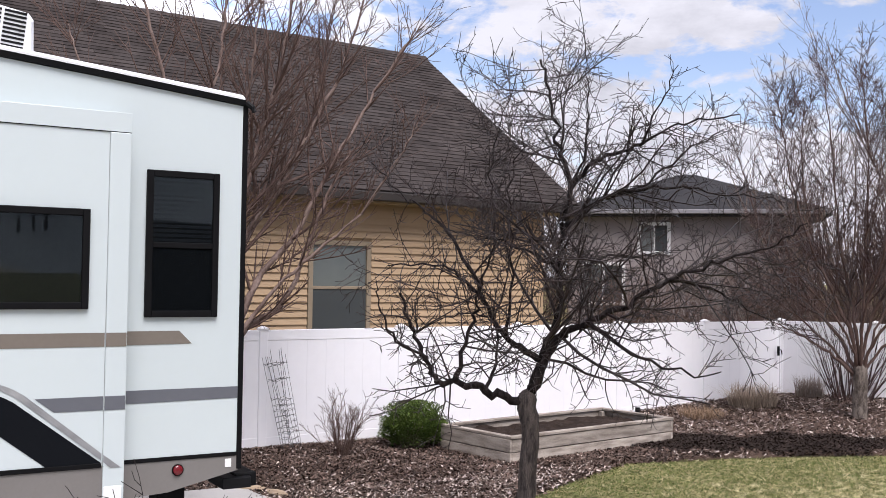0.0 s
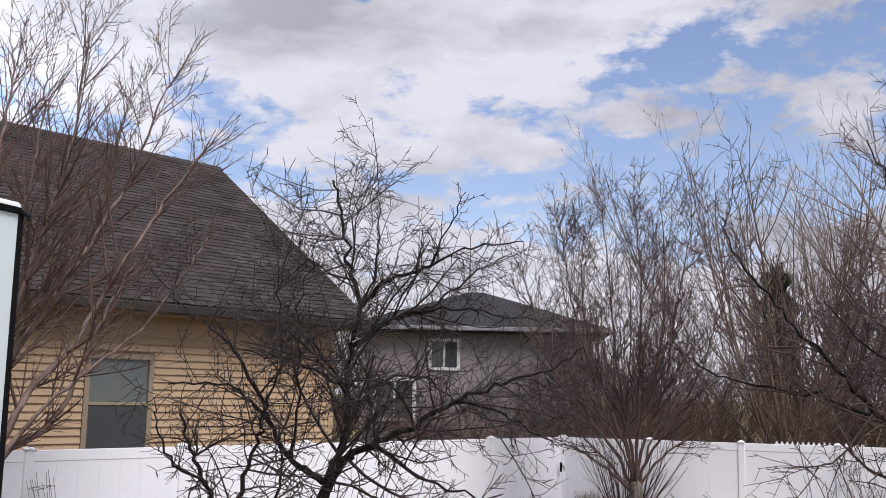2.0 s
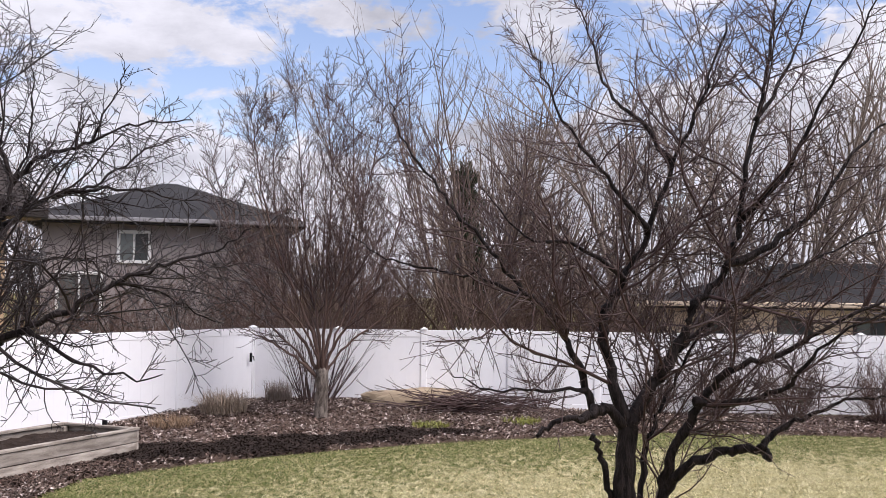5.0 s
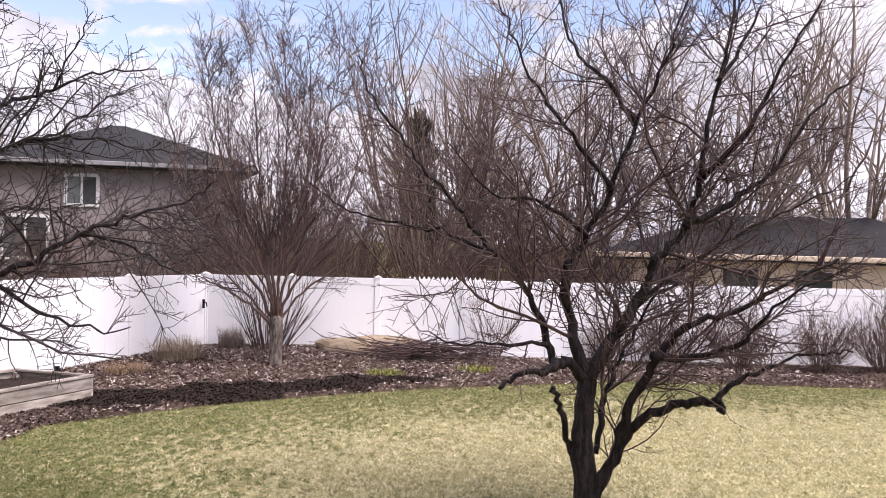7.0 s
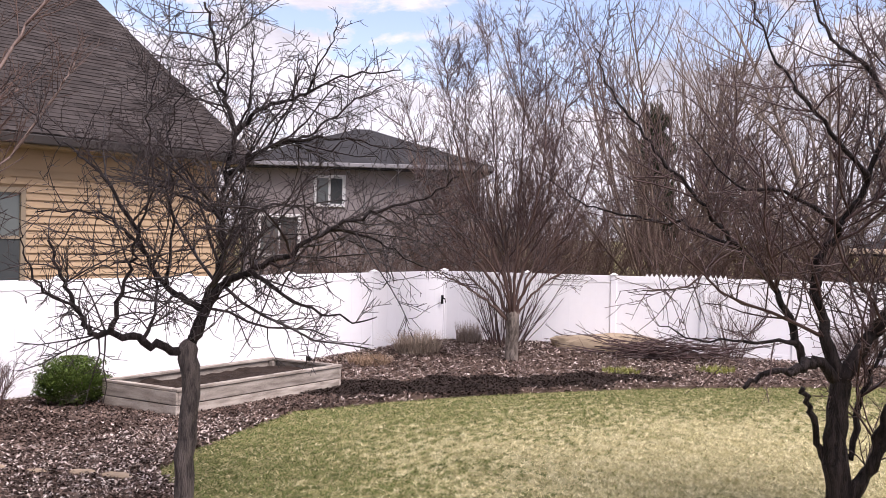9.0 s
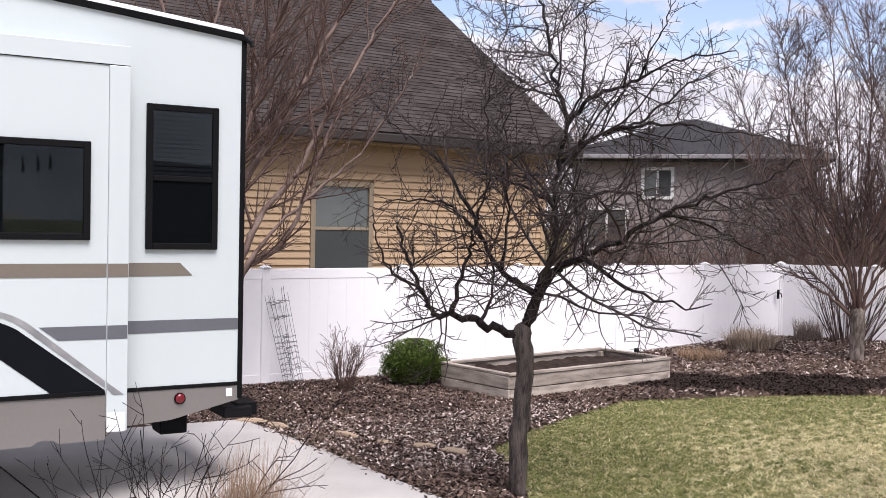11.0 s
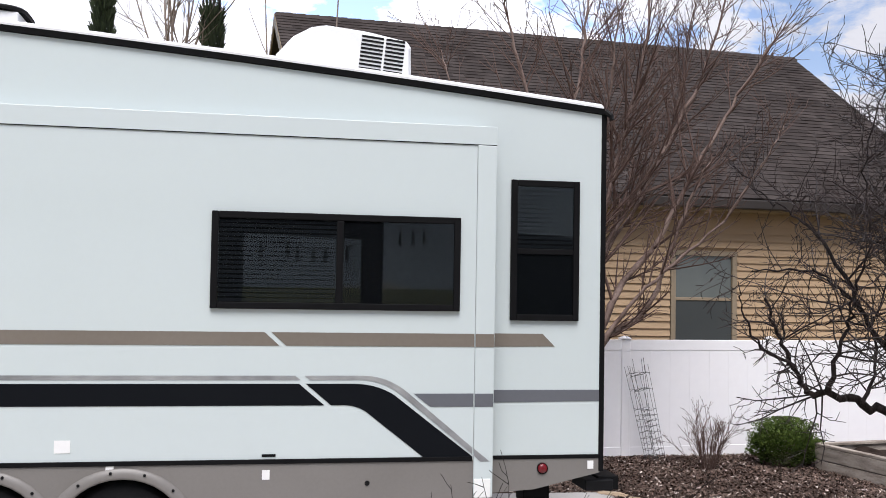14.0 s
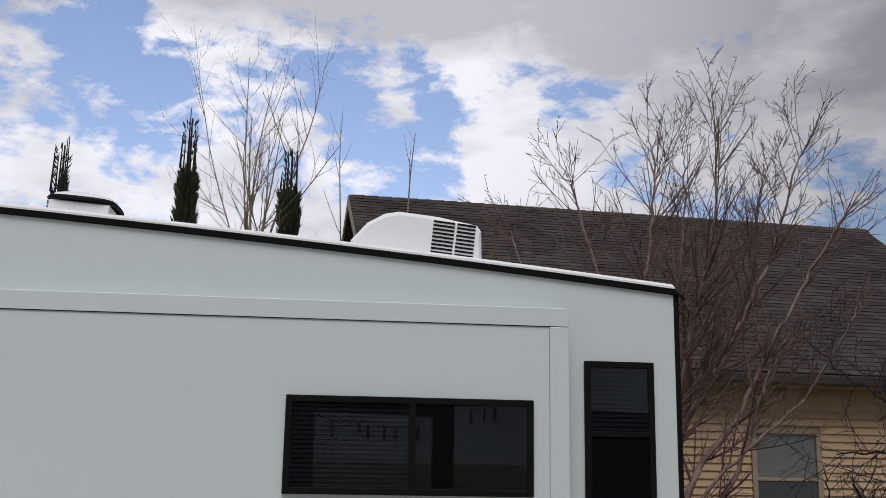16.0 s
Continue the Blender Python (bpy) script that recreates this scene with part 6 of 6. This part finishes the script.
def in_poly(x, y, poly):
    c = np.zeros(len(x), bool)
    for i in range(len(poly)):
        (xa, ya), (xb, yb) = poly[i], poly[i - 1]
        if ya == yb:
            continue
        c ^= ((ya > y) != (yb > y)) & (x < (xb - xa) * (y - ya) / (yb - ya) + xa)
    return c


def lawn_edge(x, y):
    """How far a place lies from the border between lawn and mulch."""
    best = np.full(len(x), 99.0)
    ring = LAWN[9:] + LAWN[:8]
    for (xa, ya), (xb, yb) in zip(ring, ring[1:]):
        dx, dy = xb - xa, yb - ya
        t = np.clip(((x - xa) * dx + (y - ya) * dy) / (dx * dx + dy * dy), 0, 1)
        best = np.minimum(best, np.hypot(x - xa - t * dx, y - ya - t * dy))
    return best


def mottle(x, y, size, seed):
    """Smooth blotches of about that size, between -1 and 1."""
    r = np.random.default_rng(seed)
    s = np.zeros(len(x))
    for _ in range(26):
        a, k, ph = r.uniform(0, 6.283), 3.1416 / size * r.uniform(0.35, 2.0), r.uniform(0, 6.283)
        s += np.sin(k * (x * np.cos(a) + y * np.sin(a)) + ph)
    return s / 6.5


def bank(x, y):
    d2 = ((x - 7.5) / 4.2) ** 2 + ((y - 18.6) / 2.6) ** 2
    return 0.20 * np.exp(-d2)


rg = np.random.default_rng(3)


def chips(n, x0, x1, y0, y1, keep, mat, name, label, size=1.0):
    x, y = rg.uniform(x0, x1, n), rg.uniform(y0, y1, n)
    k = in_poly(x, y, MULCH) & keep(x, y)
    x, y = x[k], y[k]
    m = len(x)
    a = rg.uniform(0, 2 * np.pi, m)
    ln, w = rg.uniform(0.011, 0.034, m) * size, rg.uniform(0.004, 0.010, m) * size
    x, y = x + rg.normal(0, 0.05, m), y + rg.normal(0, 0.05, m)
    d = np.where(in_poly(x, y, LAWN), 0.0, lawn_edge(x, y))
    z = bank(x, y) + 0.036 + rg.uniform(0, 0.018, m) - 0.034 * np.clip(1 - d / 0.16, 0, 1)
    tilt, side = rg.normal(0, 0.45, m), rg.normal(0, 0.6, m)
    ux, uy, uz = np.cos(a) * ln, np.sin(a) * ln, np.sin(tilt) * ln
    vx, vy, vz = -np.sin(a) * w, np.cos(a) * w, np.sin(side) * w
    v = np.stack([np.stack([x - ux - vx, y - uy - vy, z - uz - vz], -1), np.stack([x + ux - vx, y + uy - vy, z + uz - vz], -1),
                  np.stack([x + ux + vx, y + uy + vy, z + uz + vz], -1), np.stack([x - ux + vx, y - uy + vy, z - uz + vz], -1)], 1)
    soup(name, v.reshape(-1, 3), 4, mat, label, "mulch")


def dark_zone(x, y):
    w = 0.16 * np.sin(3.1 * x + 1.7 * y) + 0.12 * np.sin(7.3 * x - 4.1 * y) + 0.1 * np.sin(13.0 * y + 9.0 * x)
    x, y = x + w, y + w
    return (((x - 4.6) / 2.1) ** 2 + ((y - 14.55) / 0.75) ** 2 < 1) | (((x - 7.0) / 1.9) ** 2 + ((y - 14.75) / 0.45) ** 2 < 1)


chips(190000, -4, 18, 7.5, 20, lambda x, y: ~dark_zone(x, y), M["chip"], "bark_chips", "scattered weathered brown bark chips")
# darker chips inside the two wavy ovals of dark_zone
chips(60000, 2, 9.5, 13, 16, dark_zone, M["dark_chip"], "fresh_bark_chips", "patch of darker bark chips")
chips(90000, -3, 3, 8, 14, lambda x, y: y < 100, M["chip"], "bark_chips", "scattered weathered brown bark chips")


chips(34000, -4, 16, 8, 20, lambda x, y: ~dark_zone(x, y), M["pale_chip"], "leaf_litter", "pale dry leaf litter scattered on the mulch")
chips(16000, -2.5, 2.2, 9, 13, lambda x, y: y < x * 0.5 + 11.8, M["pale_chip"], "leaf_litter", "pale dry leaf litter scattered on the mulch")


def blades(n):
    x, y = rg.uniform(0.0, 18, n), rg.uniform(4.8, 14.5, n)
    k = in_poly(x, y, LAWN) & (rg.uniform(0, 1, n) < np.clip(1.5 - np.hypot(x - 2, y) / 18, 0.3, 1))
    k &= rg.uniform(-1.0, 0.9, n) < mottle(x, y, 0.07, 4) + 0.75
    x, y = x[k], y[k]
    d = lawn_edge(x, y)
    stray = np.where(rg.uniform(0, 1, len(x)) < 0.25, 0.12, 0.03)
    x, y = x + rg.normal(0, 1, len(x)) * stray, y + rg.normal(0, 1, len(x)) * stray
    share = 0.5 + 2.2 * (0.70 - d / 3.4 + 0.16 * mottle(x, y, 1.1, 1) + 0.13 * mottle(x, y, 0.24, 2) + 0.36 * mottle(x, y, 0.075, 3))
    green = rg.uniform(0, 1, len(x)) < np.clip(share, 0.03, 0.92)
    for pick, mat, label in ((green, M["blade_green"], "short green lawn grass, thickest along the mulch"), (~green, M["blade_straw"], "short dormant straw-coloured lawn grass")):
        px, py = x[pick], y[pick]
        m = len(px)
        a, h, w = rg.uniform(0, 2 * np.pi, m), rg.uniform(0.010, 0.028, m), rg.uniform(0.0025, 0.0065, m)
        la, lean = rg.uniform(0, 2 * np.pi, m), rg.uniform(0.01, 0.055, m)
        z = bank(px, py) - 0.012
        v = np.stack([np.stack([px - np.cos(a) * w, py - np.sin(a) * w, z], -1), np.stack([px + np.cos(a) * w, py + np.sin(a) * w, z], -1),
                      np.stack([px + np.cos(la) * lean, py + np.sin(la) * lean, z + h], -1)], 1)
        soup("grass", v.reshape(-1, 3), 3, mat, label, "grass")


blades(720000)
